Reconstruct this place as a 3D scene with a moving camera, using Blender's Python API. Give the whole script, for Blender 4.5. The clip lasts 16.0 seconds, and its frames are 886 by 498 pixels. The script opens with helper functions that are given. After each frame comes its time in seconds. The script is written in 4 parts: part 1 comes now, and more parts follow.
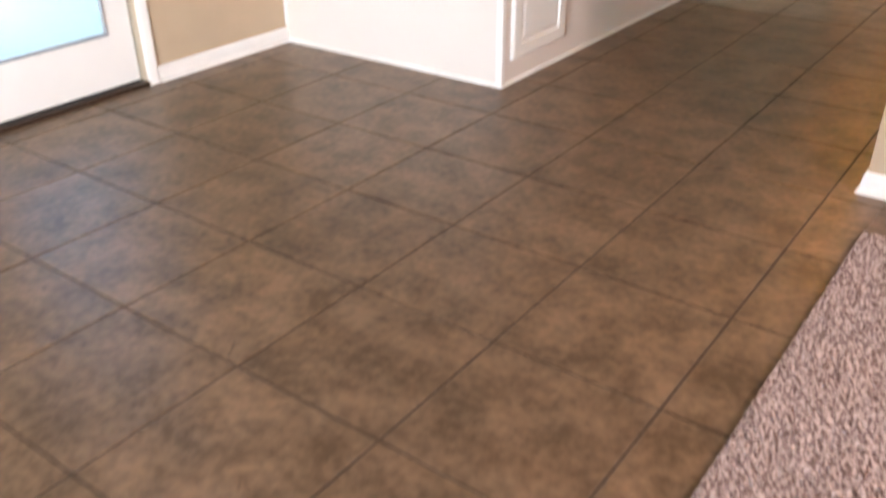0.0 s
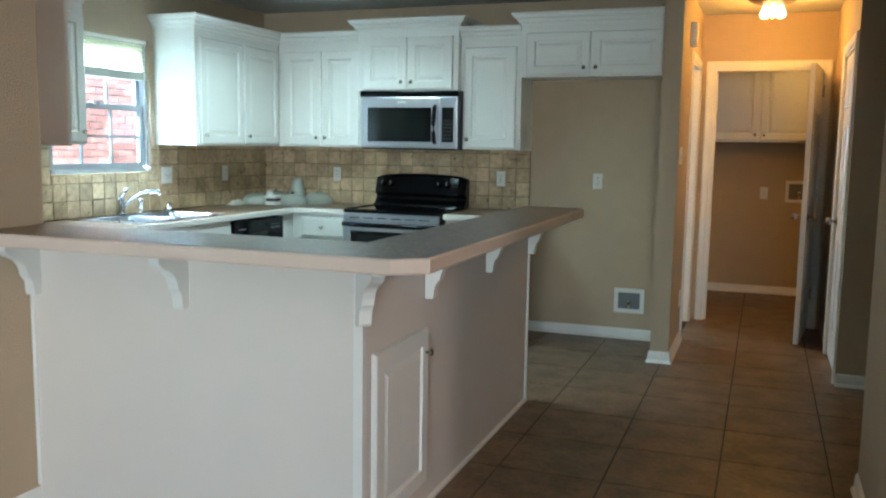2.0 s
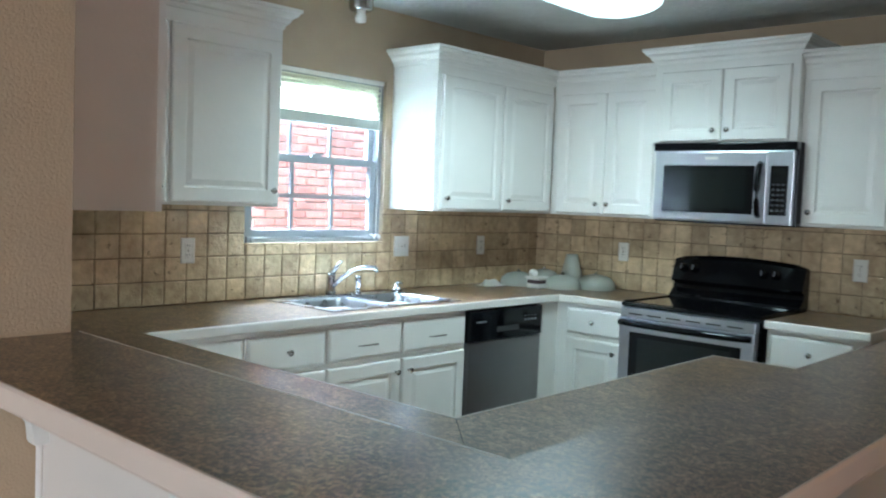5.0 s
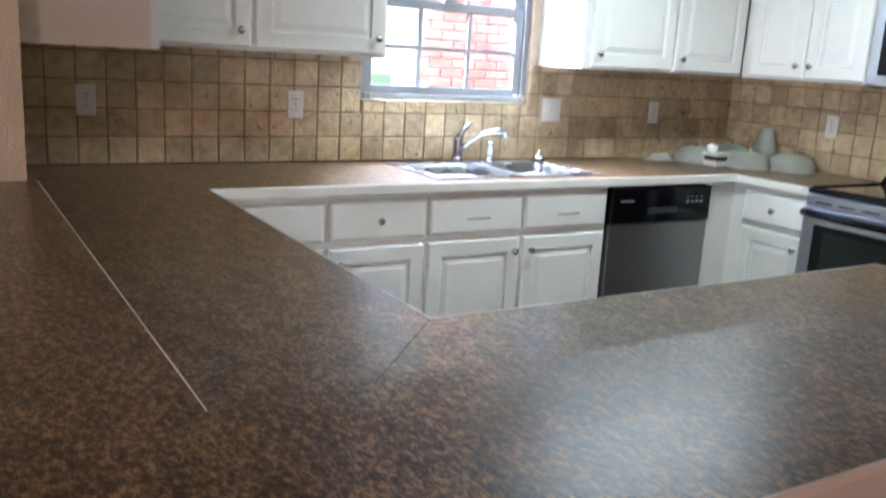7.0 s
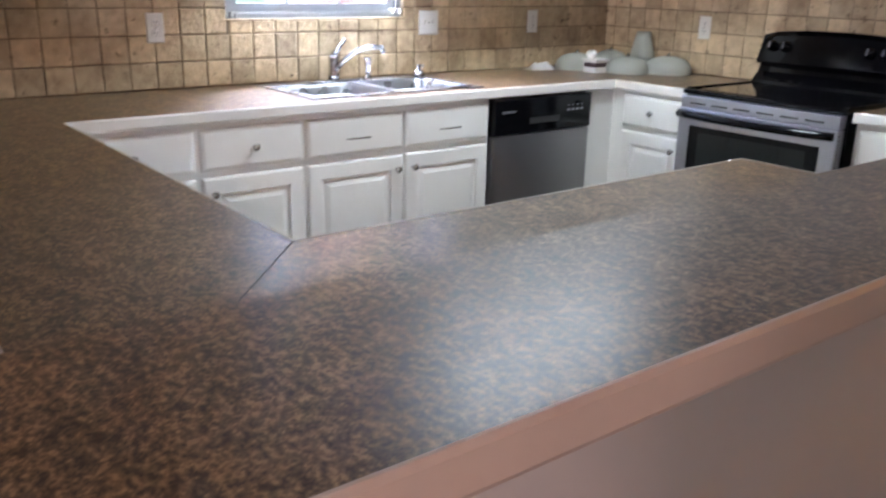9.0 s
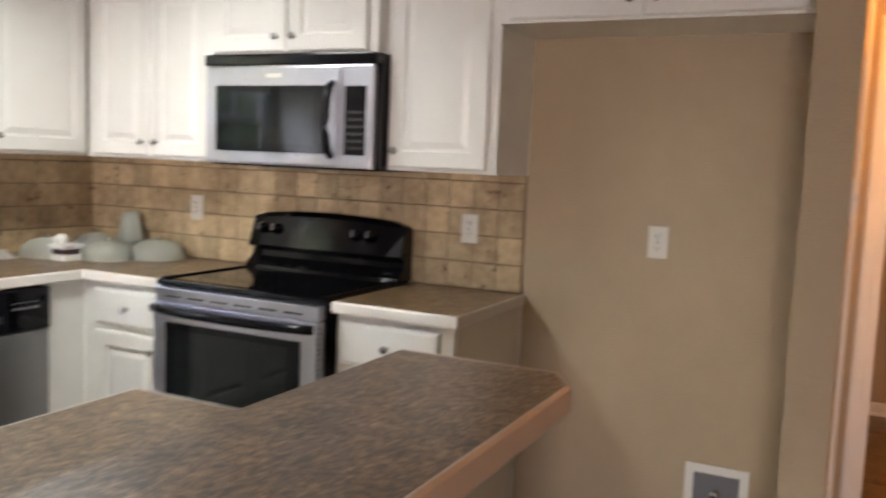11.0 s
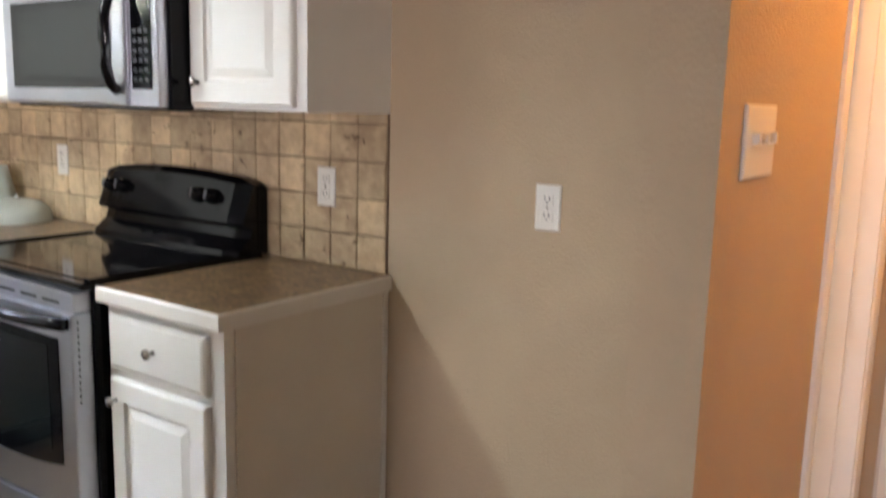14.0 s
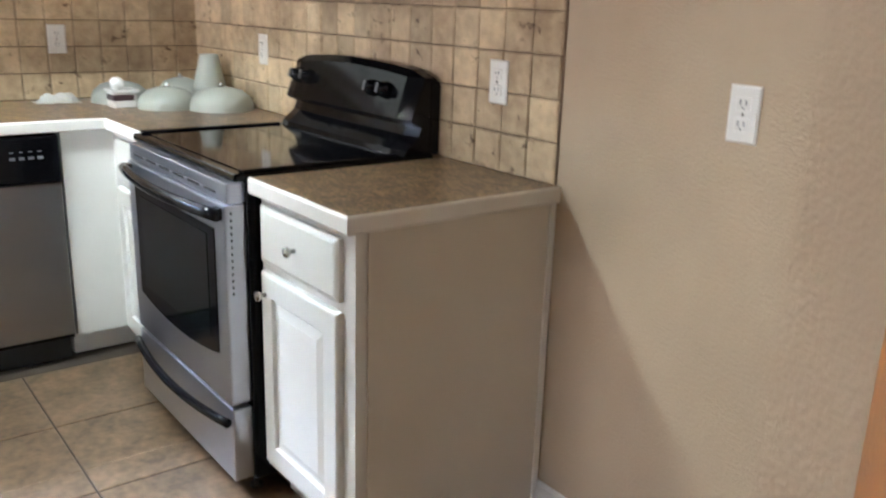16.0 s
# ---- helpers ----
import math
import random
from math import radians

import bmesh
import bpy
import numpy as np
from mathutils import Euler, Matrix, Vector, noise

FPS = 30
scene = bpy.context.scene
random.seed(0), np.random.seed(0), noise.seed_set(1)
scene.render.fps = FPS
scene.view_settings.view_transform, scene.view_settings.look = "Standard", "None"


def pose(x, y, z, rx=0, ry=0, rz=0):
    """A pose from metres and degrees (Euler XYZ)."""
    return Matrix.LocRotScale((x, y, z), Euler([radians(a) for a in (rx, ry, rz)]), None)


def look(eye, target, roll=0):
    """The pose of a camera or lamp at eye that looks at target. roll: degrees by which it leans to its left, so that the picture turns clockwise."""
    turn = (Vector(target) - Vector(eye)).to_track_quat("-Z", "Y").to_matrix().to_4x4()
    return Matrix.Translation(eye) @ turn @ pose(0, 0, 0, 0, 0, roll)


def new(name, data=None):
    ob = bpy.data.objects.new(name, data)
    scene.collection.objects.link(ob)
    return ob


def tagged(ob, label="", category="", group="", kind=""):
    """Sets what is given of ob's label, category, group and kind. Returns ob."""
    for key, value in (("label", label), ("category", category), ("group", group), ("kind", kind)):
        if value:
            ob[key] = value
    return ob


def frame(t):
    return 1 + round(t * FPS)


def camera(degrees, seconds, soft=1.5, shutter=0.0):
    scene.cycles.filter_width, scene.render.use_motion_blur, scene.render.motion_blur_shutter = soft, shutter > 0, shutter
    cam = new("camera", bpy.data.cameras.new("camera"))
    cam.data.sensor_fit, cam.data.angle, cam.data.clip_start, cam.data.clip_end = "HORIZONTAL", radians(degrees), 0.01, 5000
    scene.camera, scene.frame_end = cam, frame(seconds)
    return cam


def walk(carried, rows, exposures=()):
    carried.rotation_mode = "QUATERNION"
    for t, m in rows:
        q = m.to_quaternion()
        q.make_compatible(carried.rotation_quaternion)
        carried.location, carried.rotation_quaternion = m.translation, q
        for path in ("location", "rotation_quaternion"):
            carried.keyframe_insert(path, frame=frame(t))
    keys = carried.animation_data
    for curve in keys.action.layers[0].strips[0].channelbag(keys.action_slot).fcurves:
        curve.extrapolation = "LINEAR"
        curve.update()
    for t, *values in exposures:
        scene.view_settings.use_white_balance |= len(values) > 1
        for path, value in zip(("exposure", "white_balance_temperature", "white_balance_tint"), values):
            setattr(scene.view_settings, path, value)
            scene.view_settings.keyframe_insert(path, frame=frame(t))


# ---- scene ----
cam = camera(54.7, 16.0, soft=2.0, shutter=0.4)
PATH = [
    (0, (0.345, 1.15, 1.289), (-0.695, 2.546, 0.304), -0.6),
    (0.5, (0.188, 1.386, 1.324), (-0.846, 2.934, 0.592), -0.3),
    (1, (0.029, 1.589, 1.35), (-0.969, 3.267, 0.913), 1.4),
    (1.5, (-0.282, 1.721, 1.393), (-1.112, 3.512, 1.072), 1.5),
    (2, (-0.512, 1.909, 1.398), (-1.205, 3.77, 1.158), 0.9),
    (2.5, (-0.742, 2.154, 1.426), (-1.422, 4.028, 1.265), 1.1),
    (3, (-0.976, 2.362, 1.43), (-1.701, 4.221, 1.297), 1.3),
    (5.5, (-0.995, 3.754, 1.44), (-2.465, 5.106, 1.329), 2.9),
    (6, (-0.992, 3.976, 1.43), (-2.547, 5.229, 1.305), 3.5),
    (6.5, (-1.015, 4.148, 1.42), (-2.661, 5.259, 1.185), 3.8),
    (7, (-1.005, 4.225, 1.401), (-2.672, 5.238, 0.958), 3.4),
    (7.5, (-0.996, 4.25, 1.385), (-2.622, 5.243, 0.776), 2.3),
    (8, (-1.014, 4.265, 1.354), (-2.582, 5.271, 0.626), 1.5),
    (10.5, (-0.962, 4.777, 1.427), (-2.082, 6.412, 1.159), 1.7),
    (11, (-1.012, 5.113, 1.409), (-1.879, 6.905, 1.208), 2.4),
    (11.5, (-0.982, 5.436, 1.42), (-1.637, 7.319, 1.27), 0.4),
    (12, (-0.898, 5.736, 1.442), (-1.569, 7.618, 1.342), 1.8),
    (12.5, (-0.85, 5.997, 1.476), (-1.595, 7.853, 1.442), 1.8),
    (13, (-0.777, 6.184, 1.526), (-1.712, 7.952, 1.55), 0.4),
    (13.5, (-0.657, 6.313, 1.489), (-1.814, 7.94, 1.375), 1.2),
    (14, (-0.642, 6.341, 1.398), (-1.784, 7.949, 1.068), 1.5),
    (14.5, (-0.661, 6.34, 1.325), (-1.696, 7.93, 0.694), 1.8),
    (15, (-0.679, 6.34, 1.3), (-1.636, 7.895, 0.484), 1.6),
    (15.5, (-0.633, 6.468, 1.289), (-1.921, 7.854, 0.642), -0.2),
    (16, (-0.654, 6.685, 1.356), (-2.172, 7.862, 0.799), 1.8),
]
# the stops and white balance by which the clip brightens, darkens and tints
EXPOSURES = [(0.0, 3.75, 5550, 4), (0.7, 3.0, 5050, -7), (1.5, 2.6, 5050, -9), (3.0, 2.45, 5050, -9), (5.5, 2.52, 5200, 2), (7.0, 2.7, 5550, 13), (8.0, 2.95, 5600, 20), (10.5, 2.72, 6150, 19), (11.0, 2.9, 6500, 20), (13.0, 2.95, 6100, 17), (14.5, 3.5, 6000, 18), (16.0, 3.65, 5700, 14)]
walk(cam, [(t, look(eye, target, roll)) for t, eye, target, roll in PATH], EXPOSURES)

# ---- plan ----
XW, YN, CEIL = -4.48, 8.215, 2.46          # kitchen west wall, north wall, ceiling
WX = -1.037                                # hall face of the wing wall
XL, YS = -3.05, 4.40                       # dining west wall, kitchen south wall
COUNTER, BAR = 0.914, 1.08

# ---- world and lamps ----
world = bpy.data.worlds.new("world")
scene.world = world
world.use_nodes = True
wt = world.node_tree
sky = wt.nodes.new("ShaderNodeTexSky")
sky.sky_type, sky.sun_disc = "NISHITA", False
sky.sun_elevation, sky.sun_rotation = radians(55), radians(200)
wt.links.new(sky.outputs[0], wt.nodes["Background"].inputs[0])
wt.nodes["Background"].inputs[1].default_value = 0.15


def lamp(name, kind, m, energy, color=(1, 1, 1), size=0.1, size_y=None):
    data = bpy.data.lights.new(name, kind)
    data.energy, data.color = energy, color
    if kind == "AREA":
        data.size = size
        if size_y:
            data.shape, data.size_y = "RECTANGLE", size_y
    elif kind == "SUN":
        data.angle = size
    else:
        data.shadow_soft_size = size
    ob = new(name, data)
    ob.matrix_world = m
    return tagged(ob, kind="structure")


lamp("sun", "SUN", look((0, 0, 10), (-3.4, 4.0, 0.0)), 2.7, (1, 0.95, 0.90), radians(0.6))
lamp("window_daylight", "AREA", look((-5.15, 6.31, 2.45), (-2.9, 6.5, 1.0)), 103, (0.78, 0.87, 1.0), 0.95, 0.7)
lamp("patio_door_daylight", "AREA", look((-4.3, 2.95, 2.7), (-2.9, 2.95, 0.6)), 30, (0.8, 0.9, 1.0), 1.0, 0.8)
# added fill from the unseen south side, aimed at the dining west wall
living_light = lamp("living_south_fill", "AREA", look((0.3, -2.95, 1.4), (-3.0, 2.7, 1.1)), 9.0, (1.0, 0.89, 0.84), 1.3, 1.3)
living_light.data.spread = radians(75)
tube_light = lamp("kitchen_tube_light", "AREA", look((-3.28, 6.66, 2.33), (-3.28, 6.661, 0)), 3.7, (0.92, 1.0, 0.90), 0.30, 1.1)
tube_light.data.spread = radians(150)
lamp("hall_bulb_light", "POINT", pose(-0.52, 8.49, 2.27), 4.1, (1.0, 0.39, 0.045), 0.05)
# added warm fill with no fixture, placed to light the peninsula from the east
lamp("living_warm_fill", "POINT", pose(2.2, 2.6, 2.1), 18.5, (1.0, 0.68, 0.57), 0.2)
lamp("laundry_bulb_light", "POINT", pose(-0.05, 9.95, 2.25), 1.7, (1.0, 0.42, 0.08), 0.05)
lamp("bedroom_daylight", "AREA", look((-3.5, 10.4, 1.6), (-1.5, 9.2, 1.0)), 13, (0.95, 0.97, 1.0), 1.0, 1.0)


# ---- materials ----
def material(name, base, rough=0.5, metal=0.0, scale=8.0, vary=0.06, bump=0.0, bump_scale=60.0, per_object=0.0, second=None, stain=0.3, coat=0.0, spec=None, pits=None, pit_scale=30.0, pit_at=0.64, edge=0.15):
    m = bpy.data.materials.new(name)
    m.use_nodes = True
    nt = m.node_tree
    bsdf = nt.nodes["Principled BSDF"]
    bsdf.inputs["Metallic"].default_value = metal
    bsdf.inputs["Coat Weight"].default_value = coat
    if spec is not None:
        bsdf.inputs["Specular IOR Level"].default_value = spec
    co = nt.nodes.new("ShaderNodeTexCoord")
    big, small = nt.nodes.new("ShaderNodeTexNoise"), nt.nodes.new("ShaderNodeTexNoise")
    big.inputs["Scale"].default_value, small.inputs["Scale"].default_value = scale * 0.2, scale
    big.inputs["Detail"].default_value, small.inputs["Detail"].default_value = 4, 6
    geo = nt.nodes.new("ShaderNodeNewGeometry")
    for n in (big, small):
        nt.links.new(geo.outputs["Position"], n.inputs["Vector"])
    mixf = nt.nodes.new("ShaderNodeMix")
    mixf.data_type = "FLOAT"
    mixf.inputs[0].default_value = 1 - stain
    nt.links.new(big.outputs[0], mixf.inputs[2])
    nt.links.new(small.outputs[0], mixf.inputs[3])
    ramp = nt.nodes.new("ShaderNodeValToRGB")
    dark = second or tuple(c * (1 - vary) for c in base)
    light = base if second else tuple(min(1, c * (1 + vary)) for c in base)
    ramp.color_ramp.elements[0].position, ramp.color_ramp.elements[1].position = 0.5 - edge, 0.5 + edge
    ramp.color_ramp.elements[0].color, ramp.color_ramp.elements[1].color = (*dark, 1), (*light, 1)
    nt.links.new(mixf.outputs[0], ramp.inputs[0])
    out = ramp.outputs[0]
    if pits:
        pn, pr, pm = nt.nodes.new("ShaderNodeTexNoise"), nt.nodes.new("ShaderNodeValToRGB"), nt.nodes.new("ShaderNodeMix")
        pn.inputs["Scale"].default_value, pn.inputs["Detail"].default_value, pn.inputs["Roughness"].default_value, pn.inputs["Distortion"].default_value = pit_scale, 5, 0.65, 0.6
        nt.links.new(geo.outputs["Position"], pn.inputs["Vector"])
        pr.color_ramp.elements[0].position, pr.color_ramp.elements[1].position = pit_at, pit_at + 0.08
        nt.links.new(pn.outputs[0], pr.inputs[0])
        pm.data_type = "RGBA"
        nt.links.new(pr.outputs[0], pm.inputs[0])
        nt.links.new(out, pm.inputs[6])
        pm.inputs[7].default_value = (*pits, 1)
        out = pm.outputs[2]
    if per_object:
        info = nt.nodes.new("ShaderNodeObjectInfo")
        hsv = nt.nodes.new("ShaderNodeHueSaturation")
        rng = nt.nodes.new("ShaderNodeMapRange")
        rng.inputs[3].default_value, rng.inputs[4].default_value = 1 - per_object, 1 + per_object
        nt.links.new(info.outputs["Random"], rng.inputs[0])
        nt.links.new(rng.outputs[0], hsv.inputs["Value"])
        nt.links.new(out, hsv.inputs["Color"])
        out = hsv.outputs[0]
    nt.links.new(out, bsdf.inputs["Base Color"])
    rr = nt.nodes.new("ShaderNodeMapRange")
    rr.inputs[3].default_value, rr.inputs[4].default_value = max(0.02, rough - 0.06), min(1, rough + 0.06)
    nt.links.new(small.outputs[0], rr.inputs[0])
    nt.links.new(rr.outputs[0], bsdf.inputs["Roughness"])
    if bump:
        bn = nt.nodes.new("ShaderNodeTexNoise")
        bn.inputs["Scale"].default_value, bn.inputs["Detail"].default_value = bump_scale, 3
        nt.links.new(geo.outputs["Position"], bn.inputs["Vector"])
        b = nt.nodes.new("ShaderNodeBump")
        b.inputs["Strength"].default_value, b.inputs["Distance"].default_value = bump, 0.01
        nt.links.new(bn.outputs[0], b.inputs["Height"])
        nt.links.new(b.outputs[0], bsdf.inputs["Normal"])
    return m


def glow(name, color, strength):
    m = bpy.data.materials.new(name)
    m.use_nodes = True
    b = m.node_tree.nodes["Principled BSDF"]
    b.inputs["Base Color"].default_value = (*color, 1)
    b.inputs["Emission Color"].default_value = (*color, 1)
    b.inputs["Emission Strength"].default_value = strength
    return m


def speckle(name, dark, mid, light, rough):
    """Laminate with a stone pattern: flecks of three browns at two sizes."""
    m = material(name, mid, rough)
    nt = m.node_tree
    bsdf = nt.nodes["Principled BSDF"]
    geo = nt.nodes.new("ShaderNodeNewGeometry")
    a, b = nt.nodes.new("ShaderNodeTexNoise"), nt.nodes.new("ShaderNodeTexNoise")
    a.inputs["Scale"].default_value, a.inputs["Detail"].default_value, a.inputs["Roughness"].default_value = 76, 12, 0.80
    b.inputs["Scale"].default_value, b.inputs["Detail"].default_value = 14, 3
    grain = nt.nodes.new("ShaderNodeMapping")
    grain.inputs["Scale"].default_value = (1.0, 1.5, 1.0)
    nt.links.new(geo.outputs["Position"], grain.inputs["Vector"])
    for n in (a, b):
        nt.links.new(grain.outputs[0], n.inputs["Vector"])
    mx = nt.nodes.new("ShaderNodeMix")
    mx.data_type = "FLOAT"
    mx.inputs[0].default_value = 0.14
    nt.links.new(a.outputs[0], mx.inputs[2])
    nt.links.new(b.outputs[0], mx.inputs[3])
    r = nt.nodes.new("ShaderNodeValToRGB")
    e = r.color_ramp.elements
    e[0].position, e[0].color = 0.437, (*dark, 1)
    e[1].position, e[1].color = 0.585, (*light, 1)
    k = e.new(0.50)
    k.color = (*mid, 1)
    fine, blend = nt.nodes.new("ShaderNodeTexNoise"), nt.nodes.new("ShaderNodeMix")
    fine.inputs["Scale"].default_value, fine.inputs["Detail"].default_value = 330, 3
    nt.links.new(grain.outputs[0], fine.inputs["Vector"])
    blend.data_type = "FLOAT"
    blend.inputs[0].default_value = 0.16
    nt.links.new(mx.outputs[0], blend.inputs[2])
    nt.links.new(fine.outputs[0], blend.inputs[3])
    nt.links.new(blend.outputs[0], r.inputs[0])
    nt.links.new(r.outputs[0], bsdf.inputs["Base Color"])
    nt.links.remove(bsdf.inputs["Roughness"].links[0])
    bsdf.inputs["Roughness"].default_value = rough
    bsdf.inputs["Specular IOR Level"].default_value = 0.40
    return m


M = dict(
    wall=material("wall_paint", (0.47, 0.37, 0.25), 0.7, vary=0.03, bump=0.30, bump_scale=135),
    ceiling=material("ceiling_paint", (0.58, 0.58, 0.55), 0.9, vary=0.05, bump=1.0, bump_scale=26),
    white=material("white_enamel", (0.80, 0.79, 0.75), 0.32, vary=0.02, scale=5, bump=0.05, bump_scale=40),
    # bar edge: warm room and hall light tinted into its colour
    bar_edge_lit=material("bar_edge_warm_lit", (0.66, 0.54, 0.45), 0.4, vary=0.03),
    # panel colour carries some of the pinkish living room light
    panel=material("panel_warm_lit", (0.74, 0.675, 0.61), 0.5, vary=0.02, scale=4, bump=0.06, bump_scale=80),
    side=material("cabinet_side_paint", (0.70, 0.65, 0.57), 0.5, vary=0.03, scale=4),
    trim=material("trim_paint", (0.80, 0.78, 0.74), 0.4, vary=0.03),
    laminate=speckle("stone_laminate", (0.025, 0.015, 0.010), (0.130, 0.079, 0.041), (0.48, 0.305, 0.155), 0.29),
    edge=material("laminate_edge", (0.78, 0.75, 0.70), 0.4, vary=0.02),
    tile=material("floor_tile", (0.222, 0.146, 0.086), 0.38, scale=34, second=(0.082, 0.053, 0.028), bump=0.07, bump_scale=18, per_object=0.08, stain=0.55, spec=0.4, pits=(0.10, 0.064, 0.034), pit_scale=9, pit_at=0.64, edge=0.13),
    grout=material("floor_grout", (0.052, 0.039, 0.027), 0.9, vary=0.2),
    travertine=material("travertine", (0.65, 0.51, 0.31), 0.6, scale=26, second=(0.38, 0.27, 0.16), bump=0.5, bump_scale=50, per_object=0.20, stain=0.5, pits=(0.12, 0.07, 0.035), pit_scale=22, pit_at=0.62),
    wall_grout=material("wall_grout", (0.16, 0.11, 0.07), 0.9, vary=0.2),
    carpet=material("carpet_pile", (0.55, 0.46, 0.43), 1.0, scale=105, second=(0.13, 0.085, 0.075), bump=1.0, bump_scale=110, stain=0.05, edge=0.08),
    steel=material("stainless_steel", (0.52, 0.53, 0.58), 0.34, 1.0, scale=3, vary=0.05),
    # same stainless steel, darkened to stand for a dim reflection
    dim_steel=material("dim_reflection_steel", (0.30, 0.295, 0.30), 0.34, 1.0, scale=3, vary=0.05),
    sink=material("sink_steel", (0.34, 0.34, 0.35), 0.28, 1.0, scale=10, vary=0.05),
    chrome=material("chrome", (0.52, 0.52, 0.54), 0.12, 1.0, vary=0.02),
    nickel=material("satin_nickel", (0.44, 0.43, 0.41), 0.25, 1.0, vary=0.03),
    black=material("black_enamel", (0.0035, 0.0035, 0.0045), 0.10, vary=0.1, spec=0.22),
    black_glass=material("black_glass", (0.003, 0.003, 0.004), 0.05, vary=0.1, spec=0.36),
    dark_glass=material("oven_glass", (0.006, 0.008, 0.008), 0.05, vary=0.1, spec=0.42),
    grey=material("grey_plastic", (0.16, 0.16, 0.17), 0.45, vary=0.05),
    key=material("dark_key_print", (0.055, 0.055, 0.06), 0.5, vary=0.1),
    plate=material("white_plastic", (0.78, 0.77, 0.73), 0.4, vary=0.02),
    slot=material("dark_slot", (0.03, 0.03, 0.03), 0.7, vary=0.1),
    # white vinyl set to mid grey: backlit shade put into the colour
    vinyl=material("backlit_vinyl", (0.30, 0.31, 0.32), 0.45, vary=0.03),
    shade=material("pleated_shade", (0.75, 0.73, 0.60), 0.8, vary=0.03),
    rail=material("shade_rail", (0.52, 0.53, 0.47), 0.5, vary=0.03),
    frost=material("frosted_glass", (0.56, 0.57, 0.50), 0.4, vary=0.03),
    bronze=material("aged_bronze", (0.10, 0.07, 0.05), 0.4, 0.8, vary=0.1),
    brick=material("red_brick", (0.62, 0.29, 0.24), 0.85, scale=12, vary=0.25, per_object=0.2),
    concrete=material("concrete_slab", (0.40, 0.41, 0.42), 0.9, vary=0.1),
    mortar=material("mortar", (0.70, 0.66, 0.63), 0.95, vary=0.08),
    leaf=material("foliage", (0.09, 0.15, 0.04), 0.7, vary=0.4),
    grass=material("grass", (0.08, 0.12, 0.035), 0.95, vary=0.4),
    roof=material("roof_shingle", (0.22, 0.10, 0.08), 0.9, vary=0.2),
    siding=material("siding", (0.62, 0.50, 0.44), 0.8, vary=0.05),
    tub=material("tub_label", (0.05, 0.028, 0.032), 0.5, vary=0.2),
    bulb=glow("lit_bulb", (1.0, 0.62, 0.25), 1.8),
    diffuser=glow("lit_diffuser", (0.88, 1.0, 0.95), 0.28),
    brass=material("brass", (0.55, 0.38, 0.16), 0.3, 1.0, vary=0.05),
)
glass = bpy.data.materials.new("window_glass")
glass.use_nodes = True
gb = glass.node_tree.nodes["Principled BSDF"]
gb.inputs["Transmission Weight"].default_value, gb.inputs["Roughness"].default_value, gb.inputs["IOR"].default_value = 1.0, 0.0, 1.45
M["glass"] = glass
privacy = material("privacy_glass", (0.66, 0.80, 0.84), 0.5, vary=0.01)
privacy.node_tree.nodes["Principled BSDF"].inputs["Transmission Weight"].default_value = 0.7
M["privacy"] = privacy
M["frost"].node_tree.nodes["Principled BSDF"].inputs["Transmission Weight"].default_value = 0.45
sm = M["shade"].node_tree
tr, ms = sm.nodes.new("ShaderNodeBsdfTranslucent"), sm.nodes.new("ShaderNodeMixShader")
tr.inputs[0].default_value = (0.75, 0.74, 0.60, 1)
ms.inputs[0].default_value = 0.55
sm.links.new(sm.nodes["Principled BSDF"].outputs[0], ms.inputs[1])
sm.links.new(tr.outputs[0], ms.inputs[2])
sm.links.new(ms.outputs[0], sm.nodes["Material Output"].inputs[0])


# ---- helpers ----
def add_box(bm, x0, x1, y0, y1, z0, z1):
    vs = [bm.verts.new(p) for p in ((x0, y0, z0), (x1, y0, z0), (x1, y1, z0), (x0, y1, z0), (x0, y0, z1), (x1, y0, z1), (x1, y1, z1), (x0, y1, z1))]
    for f in ((3, 2, 1, 0), (4, 5, 6, 7), (0, 1, 5, 4), (1, 2, 6, 5), (2, 3, 7, 6), (3, 0, 4, 7)):
        bm.faces.new([vs[i] for i in f])


def box(x0, x1, y0, y1, z0, z1, bevel=0.0):
    bm = bmesh.new()
    add_box(bm, x0, x1, y0, y1, z0, z1)
    if bevel:
        bmesh.ops.bevel(bm, geom=bm.edges[:], offset=bevel, segments=2, affect="EDGES", profile=0.6)
    return bm


def boxes(*rows):
    bm = bmesh.new()
    for r in rows:
        add_box(bm, *r)
    return bm


def part(name, bm, mat, parent=None, label="", smooth=False):
    me = bpy.data.meshes.new(name)
    bmesh.ops.recalc_face_normals(bm, faces=bm.faces[:])
    if smooth:
        for f in bm.faces:
            f.smooth = True
    bm.to_mesh(me)
    bm.free()
    me.materials.append(M[mat])
    ob = new(name, me)
    ob.parent = parent
    return tagged(ob, label)


def thing(name, m, label, category, group=""):
    ob = new(name)
    ob.empty_display_size = 0.1
    ob.matrix_world = m
    return tagged(ob, label, category, group)


def structure(name, bm, mat):
    return tagged(part(name, bm, mat), kind="structure")


def rings(rows, w, h):
    """A panel in x and z, facing -y: nested rectangles of (inset, y)."""
    bm = bmesh.new()
    last = None
    for inset, y in rows:
        a, b = inset, inset
        ring = [bm.verts.new(p) for p in ((a, y, b), (w - a, y, b), (w - a, y, h - b), (a, y, h - b))]
        if last:
            for i in range(4):
                bm.faces.new((last[i], last[(i + 1) % 4], ring[(i + 1) % 4], ring[i]))
        else:
            bm.faces.new(ring[::-1])
        last = ring
    bm.faces.new(last)
    return bm


